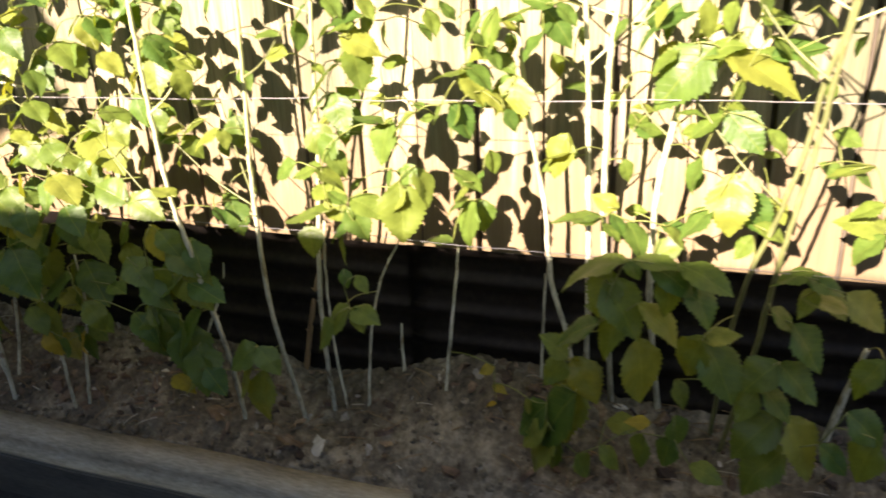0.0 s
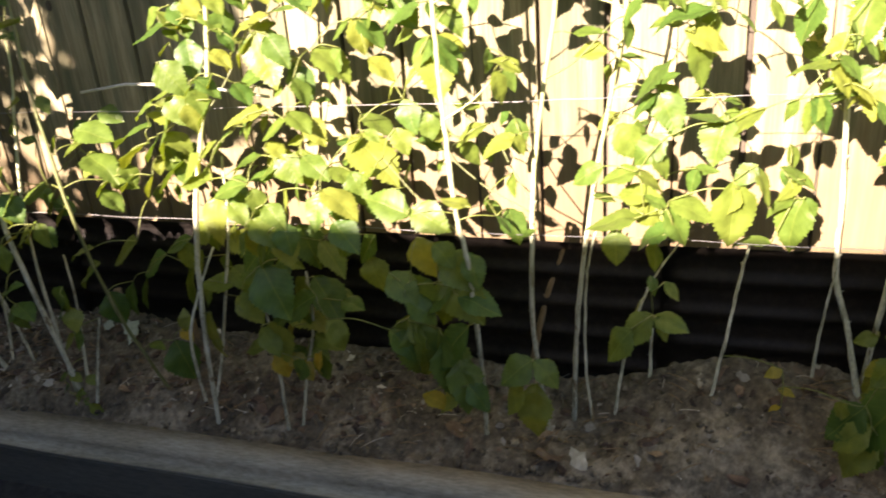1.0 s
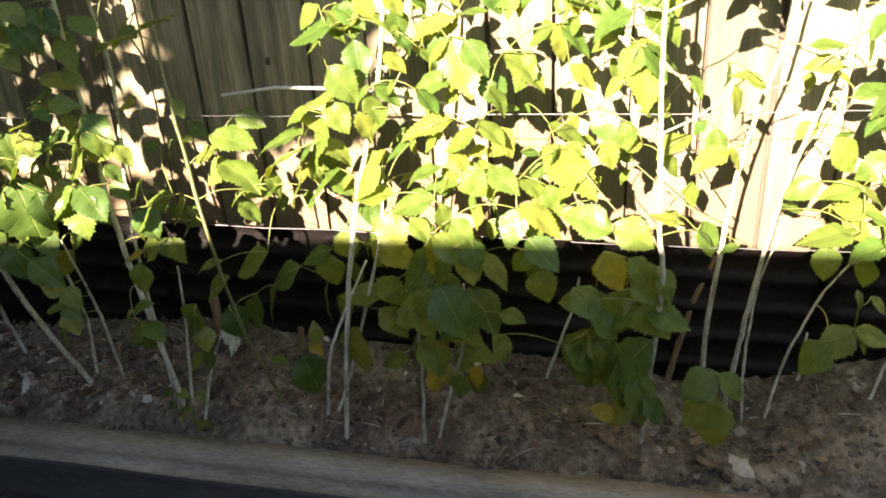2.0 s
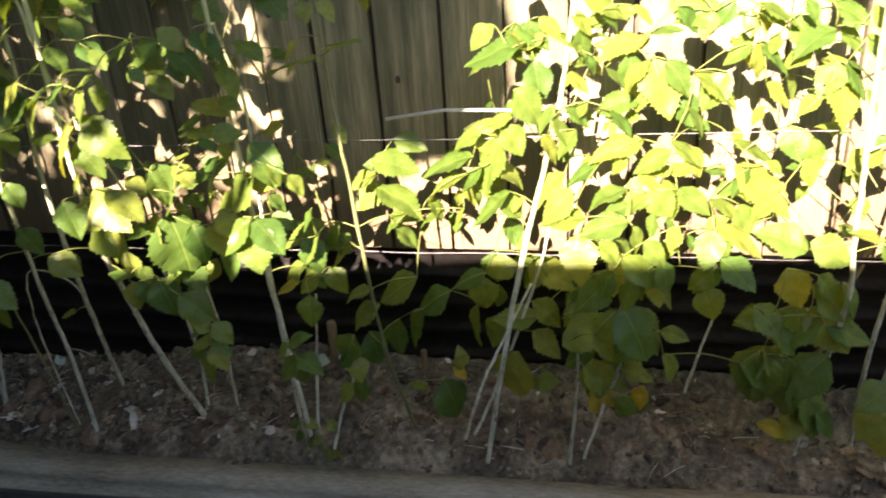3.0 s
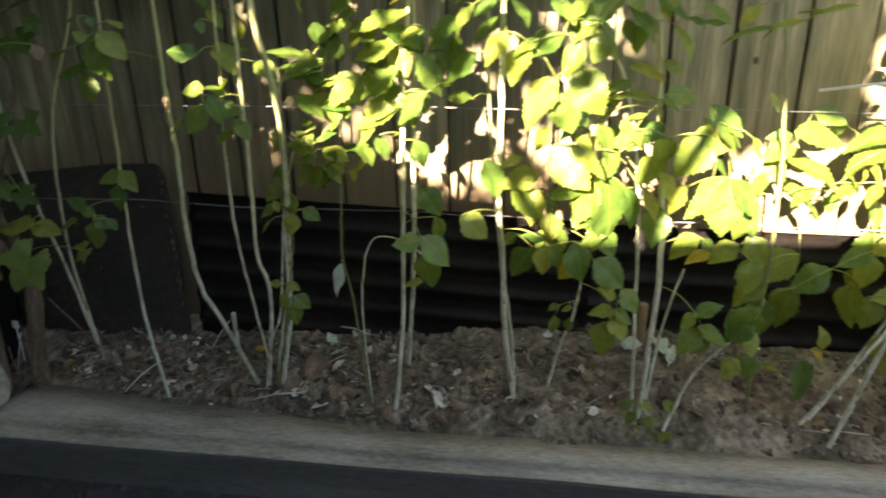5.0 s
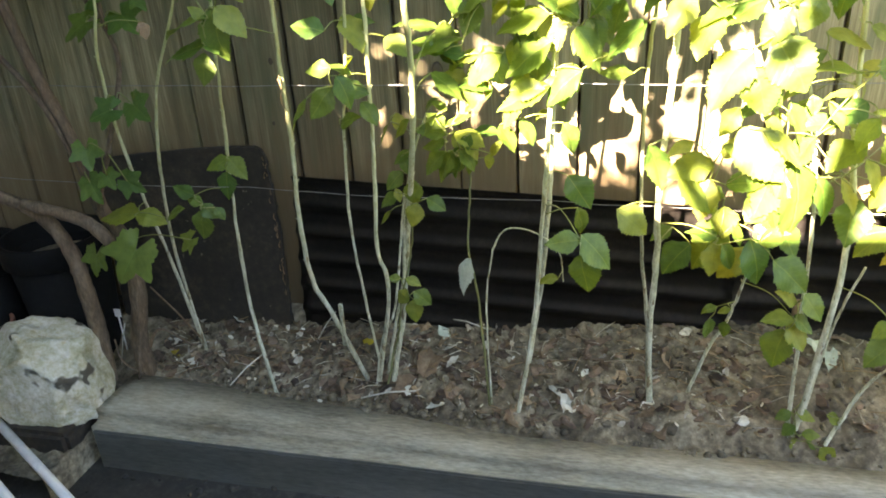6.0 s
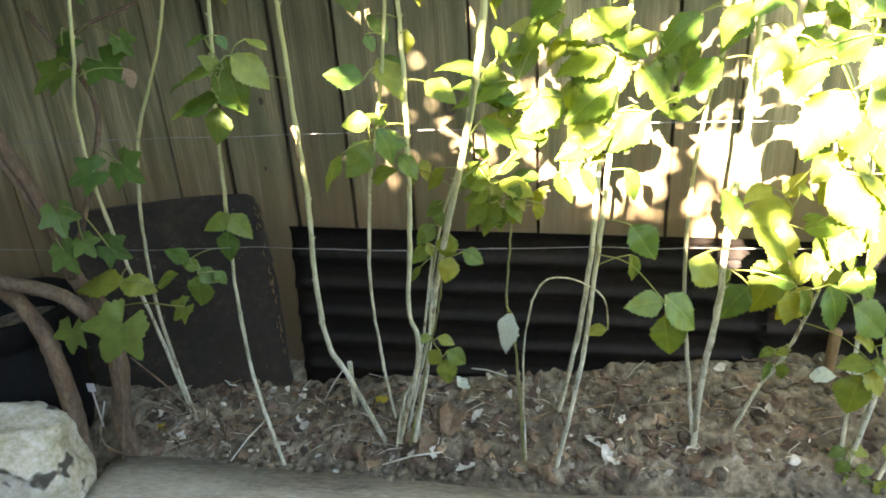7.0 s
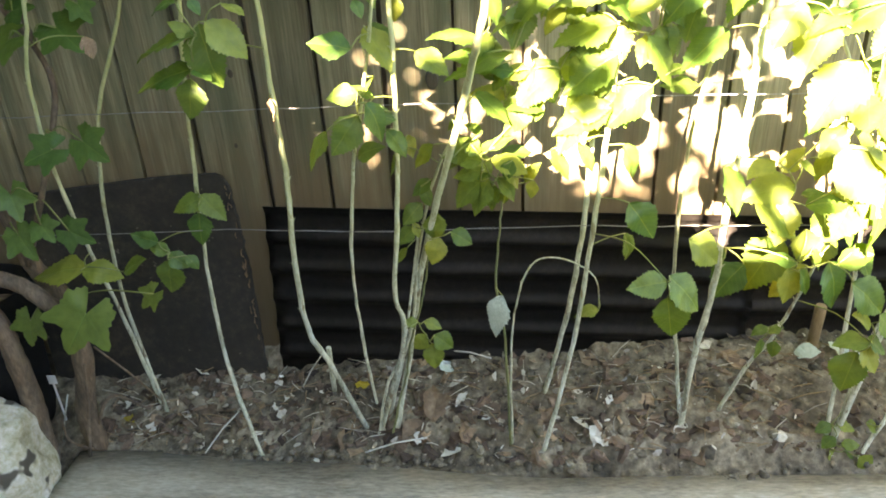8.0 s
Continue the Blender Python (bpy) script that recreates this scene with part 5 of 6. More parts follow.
leaf(1.262, 1.430, 0.419, 0.093, 58, 0.55)
leaf(1.272, 1.430, 0.526, 0.068, 20, 0.50)
leaf(1.272, 1.430, 0.240, 0.119, 70, 0.60)
leaf(1.275, 1.450, 0.865, 0.033, 119, 0.40)
leaf(1.282, 1.430, 0.497, 0.073, 5, 0.35)
leaf(1.285, 1.450, 0.693, 0.065, 169, 0.35)
leaf(1.304, 1.450, 0.683, 0.042, 36, 0.50)
leaf(1.313, 1.450, 0.636, 0.050, 154, 0.50)
leaf(1.321, 1.430, 0.230, 0.064, 44, 0.60)
leaf(1.321, 1.450, 0.580, 0.061, 135, 0.50)
leaf(1.331, 1.430, 0.487, 0.083, 45, 0.70)
leaf(1.345, 1.430, 0.380, 0.078, 122, 0.60)
leaf(1.358, 1.430, 0.293, 0.079, 42, 0.65)
leaf(1.363, 1.430, 0.237, 0.083, 105, 0.60)

# smaller leaflets behind and among the leaves
inner_rng = random.Random(29)
for mid, size, angle in list(BLADE_SPOTS):
    low = mid.z < 0.56
    if low:
        if (mid.x > 0.75 and inner_rng.random() < 0.3) or (-0.5 < mid.x < -0.1 and inner_rng.random() < 0.5):
            leaf(mid.x + inner_rng.gauss(0, 0.035), mid.y + inner_rng.uniform(0.03, 0.10), max(mid.z + inner_rng.gauss(0.0, 0.035), 0.16), inner_rng.uniform(0.04, 0.07), angle + inner_rng.gauss(0, 45), inner_rng.uniform(0.5, 0.74))
        continue
    if mid.x < -1.85:
        continue
    if mid.x < -1.2:
        for _ in range(inner_rng.choice((0, 1, 1, 2)) if mid.z > 0.64 and mid.x < -1.3 else 0):
            leaf(mid.x + inner_rng.gauss(0, 0.035), mid.y + inner_rng.uniform(-0.02, 0.10), mid.z + inner_rng.gauss(0.01, 0.035), inner_rng.uniform(0.032, 0.06), angle + inner_rng.gauss(0, 50))
        continue
    for _ in range(inner_rng.choice((0, 1, 1))):
        leaf(mid.x + inner_rng.gauss(0, 0.04), min(mid.y + inner_rng.uniform(0.03, 0.15), 1.64), max(mid.z + inner_rng.gauss(0.0, 0.035), 0.58), inner_rng.uniform(0.030, 0.055), angle + inner_rng.gauss(0, 50))
    if inner_rng.random() < 0.45:
        leaf(mid.x + inner_rng.gauss(0, 0.03), mid.y + inner_rng.uniform(0.0, 0.06), max(mid.z + inner_rng.gauss(0.0, 0.03), 0.54), inner_rng.uniform(0.05, 0.085), angle + inner_rng.gauss(0, 40), inner_rng.uniform(0.5, 0.72))

# thin side shoots
shoot_rng = random.Random(41)
for plant, foot, line, tall in list(CANES):
    spots = [q for q in line if 0.55 < q.z < 1.15]
    if not tall or not spots or foot.x < -1.2:
        continue
    for _ in range(2 if foot.x < 0.0 else 3):
        q = shoot_rng.choice(spots)
        d = Vector((shoot_rng.choice((-1, 1)) * shoot_rng.uniform(0.3, 0.9), shoot_rng.uniform(-0.2, 0.5), shoot_rng.uniform(0.4, 1.0))).normalized() * shoot_rng.uniform(0.10, 0.22)
        end = q + d
        end.y = min(end.y, 1.66)
        bm = bmesh.new()
        tube(bm, [p - foot for p in spline([q, q + (end - q) * 0.5 + Vector((0, 0, -0.012)), end], 5)], lambda t: 0.0020 - 0.0008 * t, 5, 0.1, 3)
        part("side_shoot", bm, shoot_rng.choice((CANE, GREEN_CANE)), plant)
        HOLDS.append((plant, foot, end))
        for k in range(3):
            leaf(end.x + shoot_rng.gauss(0, 0.025), min(end.y + shoot_rng.gauss(0, 0.02), 1.66), end.z + shoot_rng.gauss(0, 0.025), shoot_rng.uniform(0.035, 0.06), shoot_rng.uniform(-30, 210))

# the canes' leafy upper parts
top_rng = random.Random(17)
for plant, foot, line, tall in list(CANES):
    if not tall:
        continue
    for q in line:
        if q.z > 1.04:
            for _ in range(2 if q.x < -0.1 else 4):
                leaf(q.x + top_rng.uniform(-0.15, 0.15), q.y + top_rng.uniform(0.02, 0.14), q.z + top_rng.uniform(-0.02, 0.06), top_rng.uniform(0.06, 0.095), top_rng.uniform(0, 180))

# ---- the shrub, stone and pots at the bed's end ----
shrub = empty("shrub", (-2.66, 1.47, 0.0), "old woody shrub with bare brown stems beside the bed", "shrub")


def limb(points, r0, r1, name="stem"):
    bm = bmesh.new()
    base = shrub.location
    tube(bm, [p - base for p in spline(points, 8)], lambda t: r0 + (r1 - r0) * t, 10, 0.08, int(r0 * 1e5))
    part(name, bm, TRUNK, shrub)


limb([(-2.60, 1.46, -0.03), (-2.575, 1.45, 0.17), (-2.558, 1.43, 0.31), (-2.57, 1.43, 0.42), (-2.63, 1.43, 0.51), (-2.78, 1.42, 0.58)], 0.022, 0.015)
limb([(-2.50, 1.50, 0.02), (-2.495, 1.49, 0.14), (-2.465, 1.49, 0.27), (-2.462, 1.49, 0.42), (-2.487, 1.47, 0.51), (-2.478, 1.45, 0.60), (-2.50, 1.44, 0.72), (-2.535, 1.43, 0.86), (-2.58, 1.42, 1.12)], 0.023, 0.010)
limb([(-2.462, 1.49, 0.40), (-2.437, 1.42, 0.445), (-2.483, 1.40, 0.51), (-2.62, 1.39, 0.55)], 0.017, 0.014)
limb([(-2.49, 1.46, 0.56), (-2.50, 1.44, 0.66), (-2.54, 1.43, 0.78), (-2.62, 1.42, 0.90)], 0.009, 0.006)
limb([(-2.48, 1.45, 0.52), (-2.40, 1.43, 0.66), (-2.338, 1.42, 0.78), (-2.313, 1.42, 0.853), (-2.325, 1.42, 0.92), (-2.39, 1.42, 1.03)], 0.006, 0.004)
limb([(-2.325, 1.42, 0.92), (-2.316, 1.42, 0.99), (-2.196, 1.42, 1.035)], 0.005, 0.003, "twig")
limb([(-2.50, 1.49, 0.06), (-2.44, 1.50, 0.17), (-2.37, 1.52, 0.12)], 0.005, 0.0025, "twig")
limb([(-2.50, 1.46, 0.04), (-2.46, 1.45, 0.18), (-2.43, 1.44, 0.30)], 0.004, 0.002, "twig")
limb([(-2.49, 1.47, 0.05), (-2.50, 1.42, 0.12), (-2.47, 1.38, 0.21)], 0.003, 0.002, "twig")


shrub_rng = random.Random(51)
# unseen leaves and twigs overhead, added to block skylight from this end
for k in range(800):
    p = Vector((shrub_rng.uniform(-3.12, -2.15), shrub_rng.uniform(0.75, 1.6), shrub_rng.uniform(1.16, 1.8)))
    ob = new("leaf", shrub_rng.choice(BLADES[LEAF]))
    ob.parent = shrub
    ob.matrix_basis = Matrix.Translation(p - shrub.location) @ Euler((shrub_rng.uniform(-0.6, 0.9), shrub_rng.uniform(-0.5, 0.5), shrub_rng.uniform(0, 6.3))).to_matrix().to_4x4() @ Matrix.Diagonal((0.125, 0.125, 0.125, 1))
for a in ((-2.58, 1.42, 1.10), (-2.78, 1.42, 0.58), (-2.62, 1.42, 0.90)):
    for k in range(3):
        tip = (a[0] + shrub_rng.uniform(-0.5, 0.3), a[1] - shrub_rng.uniform(0.0, 0.4), 1.6)
        limb([a, ((a[0] + tip[0]) / 2, (a[1] + tip[1]) / 2, (a[2] + tip[2]) / 2 + 0.05), tip], 0.007, 0.003, "twig")


def lobed_blade(seed):
    """A broad five-lobed leaf with a toothed edge, tip along y, of length 1."""
    rng = random.Random(seed)
    bm = bmesh.new()
    mid = bm.verts.new((0, -0.3, 0))
    rings = []
    for k in (0.45, 0.8, 1.0):
        ring = []
        for i in range(45):
            a = -2.75 + 5.5 * i / 44
            r = max([0.40] + [far * (1 - 0.50 * (abs(a - at) / 0.55) ** 0.85) for at, far in ((0, 0.80), (1.0, 0.68), (-1.0, 0.68), (2.05, 0.48), (-2.05, 0.48))])
            r += 0.035 if i % 2 and k == 1.0 else 0
            x, y = k * r * math.sin(a), -0.3 + k * r * math.cos(a)
            ring.append(bm.verts.new((x, y, 0.12 * abs(x) - 0.25 * (y + 0.1) ** 2 + 0.05 * noise.noise(Vector((x * 4, y * 4, seed))))))
        rings.append(ring)
    for i in range(44):
        bm.faces.new((mid, rings[0][i + 1], rings[0][i])).smooth = True
        for a, b in zip(rings, rings[1:]):
            bm.faces.new((a[i], a[i + 1], b[i + 1], b[i])).smooth = True
    return link_mesh("leaf", bm, SHRUB_LEAF)


LOBED = [lobed_blade(i) for i in range(4)]
SHRUB_HOLDS = [Vector(p) for p in ((-2.57, 1.43, 0.42), (-2.63, 1.43, 0.51), (-2.46, 1.49, 0.27), (-2.462, 1.49, 0.42), (-2.48, 1.45, 0.60), (-2.50, 1.44, 0.72), (-2.535, 1.43, 0.86), (-2.40, 1.43, 0.66), (-2.338, 1.42, 0.78), (-2.325, 1.42, 0.92), (-2.316, 1.42, 0.99), (-2.62, 1.39, 0.55))]


def shrub_leaf(x, y, z, size, angle):
    size *= 0.85
    rng = shrub_rng
    a = radians(angle)
    axis = Vector((math.cos(a), rng.uniform(-0.5, 0.0), -math.sin(a))).normalized()
    up = Vector((rng.gauss(0, 0.3), -0.8, 0.5 + rng.gauss(0, 0.2)))
    up = (up - axis * up.dot(axis)).normalized()
    grow = Matrix((axis.cross(up), axis, up)).transposed().to_4x4()
    mid = Vector((x, y, z))
    ob = new("leaf", rng.choice(LOBED))
    ob.parent = shrub
    ob.matrix_basis = Matrix.Translation(mid - shrub.location) @ grow @ Matrix.Diagonal((size, size, size, 1))
    base = mid - axis * size * 0.3
    q = min(SHRUB_HOLDS, key=lambda h: (h - base).length)
    inv = ob.matrix_basis.inverted()
    bm = bmesh.new()
    tube(bm, spline([inv @ (p - shrub.location) for p in (q, (q + base) / 2 + Vector((0, -0.01, 0.02)), base)], 4), lambda t: 0.0015 / size, 4)
    part("stalk", bm, STALK, ob)


shrub_leaf(-2.376, 1.380, 0.418, 0.140, 122)
shrub_leaf(-2.224, 1.330, 0.777, 0.081, 31)
shrub_leaf(-2.309, 1.330, 0.770, 0.077, 160)
shrub_leaf(-2.500, 1.420, 0.392, 0.084, 103)
shrub_leaf(-2.445, 1.420, 0.653, 0.077, 70)
shrub_leaf(-2.404, 1.420, 0.600, 0.060, 47)
shrub_leaf(-2.346, 1.420, 0.591, 0.074, 28)
shrub_leaf(-2.257, 1.400, 0.935, 0.091, 35)
shrub_leaf(-2.220, 1.400, 0.970, 0.050, 59)
shrub_leaf(-2.357, 1.380, 0.925, 0.087, 147)
shrub_leaf(-2.268, 1.450, 0.440, 0.063, 136)
shrub_leaf(-2.450, 1.420, 0.574, 0.081, 59)
shrub_leaf(-2.316, 1.400, 0.978, 0.057, -9)

def rough_stone(name, at, radius, squash, seed, mat, label, category, cuts=4):
    bm = bmesh.new()
    bmesh.ops.create_icosphere(bm, subdivisions=cuts, radius=1.0)
    rng = random.Random(seed)
    sides = [(1, 0.1, 0.15), (-1, 0.1, 0.2), (0.15, -1, 0.2), (-0.2, 1, 0.1), (0.15, -0.1, 1), (0.62, -0.15, 0.75), (-0.5, -0.6, 0.6), (0.1, 0, -1), (0.7, -0.7, -0.1)]
    planes = [((Vector(s) + 0.12 * Vector((rng.gauss(0, 1), rng.gauss(0, 1), rng.gauss(0, 1)))).normalized(), rng.uniform(0.62, 0.76)) for s in sides]
    for v in bm.verts:
        for nrm, d in planes:
            over = v.co.dot(nrm) - d
            if over > 0:
                v.co -= nrm * over * 0.97
        v.co *= 1 + 0.10 * noise.noise(v.co * 2.5 + Vector((seed, 0, 0))) + 0.06 * noise.noise(v.co * 7) + 0.02 * noise.noise(v.co * 22)
        v.co = Vector([v.co[k] * radius * squash[k] for k in range(3)])
    for f in bm.faces:
        f.smooth = cuts > 3
    ob = thing(name, bm, mat, label, category)
    ob.location = at
    return ob


rough_stone("rock", (-2.652, 1.345, 0.112), 0.19, (0.92, 0.60, 0.86), 12, STONE, "large pale lichen-stained rock at the end of the timber edging", "rock", 5)


def pot(x, y, z, r, h, mat, label):
    ob = empty("plant_pot", (x, y, z), label, "pot", "pots in the corner")
    for name, prof, m in (("body", [(0.74, 0.0), (0.98, 0.9), (0.94, 0.9), (0.70, 0.02)], mat), ("rim", [(0.985, 0.86), (1.07, 0.865), (1.08, 0.99), (1.05, 1.0), (0.97, 0.995), (0.945, 0.88)], mat), ("earth", [(0.955, 0.84), (0.6, 0.86), (0.01, 0.87)], SOIL)):
        bm = bmesh.new()
        rings = [[bm.verts.new((r * pr * math.cos(2 * math.pi * k / 28), r * pr * math.sin(2 * math.pi * k / 28), h * pz)) for k in range(28)] for pr, pz in prof]
        for a, b in zip(rings, rings[1:]):
            for k in range(28):
                bm.faces.new((a[k], a[(k + 1) % 28], b[(k + 1) % 28], b[k])).smooth = True
        if name == "body":
            bm.faces.new(rings[0][::-1])
        part(name, bm, m, ob)
    return ob


# the two black ones are added to fill the corner's dark void
pot(-3.02, 1.53, -0.10, 0.14, 0.46, CORNER_BLACK, "black pot shape added for the dark void behind the shrub")
pot(-2.74, 1.57, -0.06, 0.125, 0.46, CORNER_BLACK, "black pot shape added for the dark void behind the stems")
pot(-2.93, 1.44, 0.02, 0.075, 0.16, TERRACOTTA, "small terracotta plant pot in the dark corner")


def bar(name, points, r, mat, label, category, sides=10, flat=1.0):
    bm = bmesh.new()
    tube(bm, [Vector(p) for p in points], lambda t: r, sides)
    return thing(name, bm, mat, label, category)


for dx, dy in ((0.0, 0.0), (-0.075, -0.055)):
    pole = bar("white_pole", [(-2.90 + dx, 1.33 + dy, 0.04), (-2.44 + dx, 1.10 + dy, -0.03), (-2.16 + dx, 0.96 + dy, -0.088)], 0.011, PAINT, "thin white painted pole leaning on the dark edging timber", "pole")
    tagged(pole, group="white poles")
bm = bmesh.new()
box(bm, (-3.2, 1.24, -0.12), (-2.56, 1.44, 0.02), 0.012)
thing("end_timber", bm, BOARD, "dark old timber lying under the rock at the bed's end", "timber")

# wooden stake, cut stubs
def post(name, a, b, r, mat, label, category):
    bm = bmesh.new()
    a, b = Vector(a), Vector(b)
    tube(bm, [a, a * 0.66 + b * 0.34, a * 0.33 + b * 0.67, b - (b - a) * 0.03, b], lambda t: r * (1 if t < 0.9 else 0.86), 9, 0.06, 3)
    return thing(name, bm, mat, label, category)


post("wooden_stake", (-0.912, 1.635, 0.08), (-0.908, 1.635, 0.285), 0.012, STAKE, "short brown wooden stake in the soil before the sheet", "stake")
post("cane_stub", (-1.975, 1.60, 0.10), (-1.975, 1.60, 0.222), 0.006, CANE, "short cut cane stub standing in the soil", "stub")
post("cane_stub", (-0.676, 1.63, 0.08), (-0.676, 1.63, 0.213), 0.008, STAKE, "short brown cut stub standing in the soil", "stub")

# a dry stem caught on the upper wire
bar("dry_straw", [(-0.66, 1.43, 0.838), (-0.55, 1.436, 0.850), (-0.40, 1.437, 0.845), (-0.22, 1.436, 0.815)], 0.003, PALE_LEAF, "thin dry pale straw caught on the upper wire", "straw")

# ---- litter on the soil ----
def litter_leaf(bm, at, size, rng, flat=0.35):
    m = Matrix.Translation(at) @ Euler((rng.gauss(0, flat), rng.gauss(0, flat), rng.uniform(0, 6.3))).to_matrix().to_4x4()
    curl = rng.uniform(-0.5, 0.9)
    rows = []
    for i in range(6):
        t = i / 5
        w = 0.36 * math.sin(math.pi * (0.06 + 0.9 * t))
        sides = [-w * rng.uniform(0.45, 1.35), 0.04 * rng.gauss(0, 1), w * rng.uniform(0.45, 1.35)]
        rows.append([bm.verts.new(m @ (size * Vector((s, t - 0.5 + 0.05 * rng.gauss(0, 1), curl * s * s * 2 + 0.3 * curl * (t - 0.5) ** 2 + 0.03 * rng.gauss(0, 1))))) for s in sides])
    for a, b in zip(rows, rows[1:]):
        for k in range(2):
            bm.faces.new((a[k], a[k + 1], b[k + 1], b[k]))


def crumb(bm, at, r, rng):
    verts = []
    s = Vector((rng.uniform(0.7, 1.3), rng.uniform(0.7, 1.3), rng.uniform(0.5, 1.0))) * r
    spin = Euler((rng.uniform(0, 6), rng.uniform(0, 6), rng.uniform(0, 6))).to_matrix()
    g = (1 + 5 ** 0.5) / 2
    pts = [(-1, g, 0), (1, g, 0), (-1, -g, 0), (1, -g, 0), (0, -1, g), (0, 1, g), (0, -1, -g), (0, 1, -g), (g, 0, -1), (g, 0, 1), (-g, 0, -1), (-g, 0, 1)]
    for p in pts:
        v = spin @ Vector(p).normalized() * rng.uniform(0.75, 1.2)
        verts.append(bm.verts.new(at + Vector((v.x * s.x, v.y * s.y, v.z * s.z))))
    for a, b, c in ((0, 11, 5), (0, 5, 1), (0, 1, 7), (0, 7, 10), (0, 10, 11), (1, 5, 9), (5, 11, 4), (11, 10, 2), (10, 7, 6), (7, 1, 8), (3, 9, 4), (3, 4, 2), (3, 2, 6), (3, 6, 8), (3, 8, 9), (4, 9, 5), (2, 4, 11), (6, 2, 10), (8, 6, 7), (9, 8, 1)):
        bm.faces.new((verts[a], verts[b], verts[c])).smooth = True


def on_bed(rng, x0=-2.5, x1=1.9):
    x = rng.uniform(x0, x1)
    y = rng.uniform(1.435 + 0.07 * min(max((-1.5 - x) / 0.9, 0), 1), 1.66)
    return Vector((x, y, soil_height(x, y)))


def litter_spot(rng):
    """Litter lies thickest towards the bed's far end, thin on the bare mound."""
    while True:
        p = on_bed(rng)
        if rng.random() < (1.0 if p.x < -1.0 else 0.45 if p.x < 0.0 else 0.22):
            return p


def chip(bm, at, size, rng):
    """A flat splintered piece of bark."""
    n = rng.randint(5, 7)
    tall = rng.uniform(0.10, 0.22)
    m = Matrix.Translation(at) @ Euler((rng.gauss(0, 0.45), rng.gauss(0, 0.45), rng.uniform(0, 6.3))).to_matrix().to_4x4()
    ring = [(math.cos(6.283 * k / n) * rng.uniform(0.7, 1.1), 0.62 * math.sin(6.283 * k / n) * rng.uniform(0.7, 1.1)) for k in range(n)]
    top = [bm.verts.new(m @ (size * 0.5 * Vector((x * 0.92, y * 0.9, tall * rng.uniform(0.7, 1.4))))) for x, y in ring]
    low = [bm.verts.new(m @ (size * 0.5 * Vector((x, y, -tall)))) for x, y in ring]
    bm.faces.new(top)
    for k in range(n):
        bm.faces.new((low[k], low[(k + 1) % n], top[(k + 1) % n], top[k]))


rng = random.Random(21)
bm = bmesh.new()
for _ in range(5200):
    p = on_bed(rng)
    r = 0.0012 + (0.017 if p.x < -1.0 else 0.011) * rng.random() ** 8
    crumb(bm, p + Vector((0, 0, r * 0.1)), r, rng)
for _ in range(700):
    x, y = rng.uniform(0.6, 1.9), rng.uniform(1.15, 1.45)
    r = 0.003 + 0.010 * rng.random() ** 3
    crumb(bm, Vector((x, y, soil_height(x, y) + r * 0.3)), r, rng)
# earth spilt over the timber's back edge
for _ in range(650):
    x = rng.uniform(-2.4, 0.55)
    reach = 0.02 + 0.045 * max(noise.noise(Vector((x * 4, 0, 2))) + 0.35, 0)
    y = 1.445 - reach * rng.random() + 0.065 * min(max((-1.5 - x) / 0.9, 0), 1)
    r = 0.002 + 0.009 * rng.random() ** 3
    crumb(bm, Vector((x, y, 0.031 + r * 0.2)), r, rng)
thing("soil_clods", bm, CLOD, "loose grey-brown clods and crumbs of soil", "clods", kind="stuff")
bm = bmesh.new()
for _ in range(1300):
    p = litter_spot(rng)
    chip(bm, p + Vector((0, 0, 0.004)), 0.008 + 0.050 * rng.random() ** 2.8, rng)
thing("bark_mulch", bm, BARK_CHIP, "scattered brown bark chips over the soil", "bark chips", kind="stuff")
bm = bmesh.new()
for _ in range(380):
    p = litter_spot(rng)
    litter_leaf(bm, p + Vector((0, 0, 0.005)), 0.010 + 0.055 * rng.random() ** 2.2, rng, 0.5)
thing("dry_leaf_litter", bm, DRY_LEAF, "scattered brown dry leaf fragments on the soil", "leaf litter", kind="stuff")
bm = bmesh.new()
for _ in range(620):
    p = litter_spot(rng)
    litter_leaf(bm, p + Vector((0, 0, 0.010)), 0.004 + 0.026 * rng.random() ** 3, rng, 0.9)
thing("pale_leaf_litter", bm, SCRAP, "scattered pale grey leaf scraps on the soil", "leaf litter", kind="stuff")
bm = bmesh.new()
for _ in range(300):
    p = on_bed(rng)
    a, l = rng.uniform(0, 6.3), rng.uniform(0.02, 0.11)
    d = Vector((math.cos(a), 0.6 * math.sin(a), rng.uniform(-0.1, 0.3))) * l / 2
    tube(bm, [p - d + Vector((0, 0, 0.008)), p + Vector((0, 0, 0.014)), p + d + Vector((0, 0, 0.010))], lambda t: 0.0013, 4)
thing("twig_litter", bm, STAKE, "thin dry twigs and straw scattered over the soil", "twigs", kind="stuff")
bm = bmesh.new()
for _ in range(190):
    p = litter_spot(rng)
    a, l = rng.uniform(0, 6.3), 0.02 + 0.10 * rng.random() ** 2
    d = Vector((math.cos(a), 0.6 * math.sin(a), rng.uniform(-0.1, 0.35))) * l / 2
    tube(bm, [p - d + Vector((0, 0, 0.009)), p + Vector((rng.gauss(0, 0.004), 0, 0.014)), p + d + Vector((0, 0, 0.011))], lambda t: 0.0010, 4)
thing("straw_litter", bm, SCRAP, "thin pale straw stalks scattered over the soil", "straw", kind="stuff")
bm = bmesh.new()
for _ in range(1200):
    x, y = rng.uniform(-3.2, 1.6), rng.uniform(0.85, 1.28)
    r = 0.002 + 0.010 * rng.random() ** 3
    crumb(bm, Vector((x, y, -0.10 + r * 0.3)), r, rng)
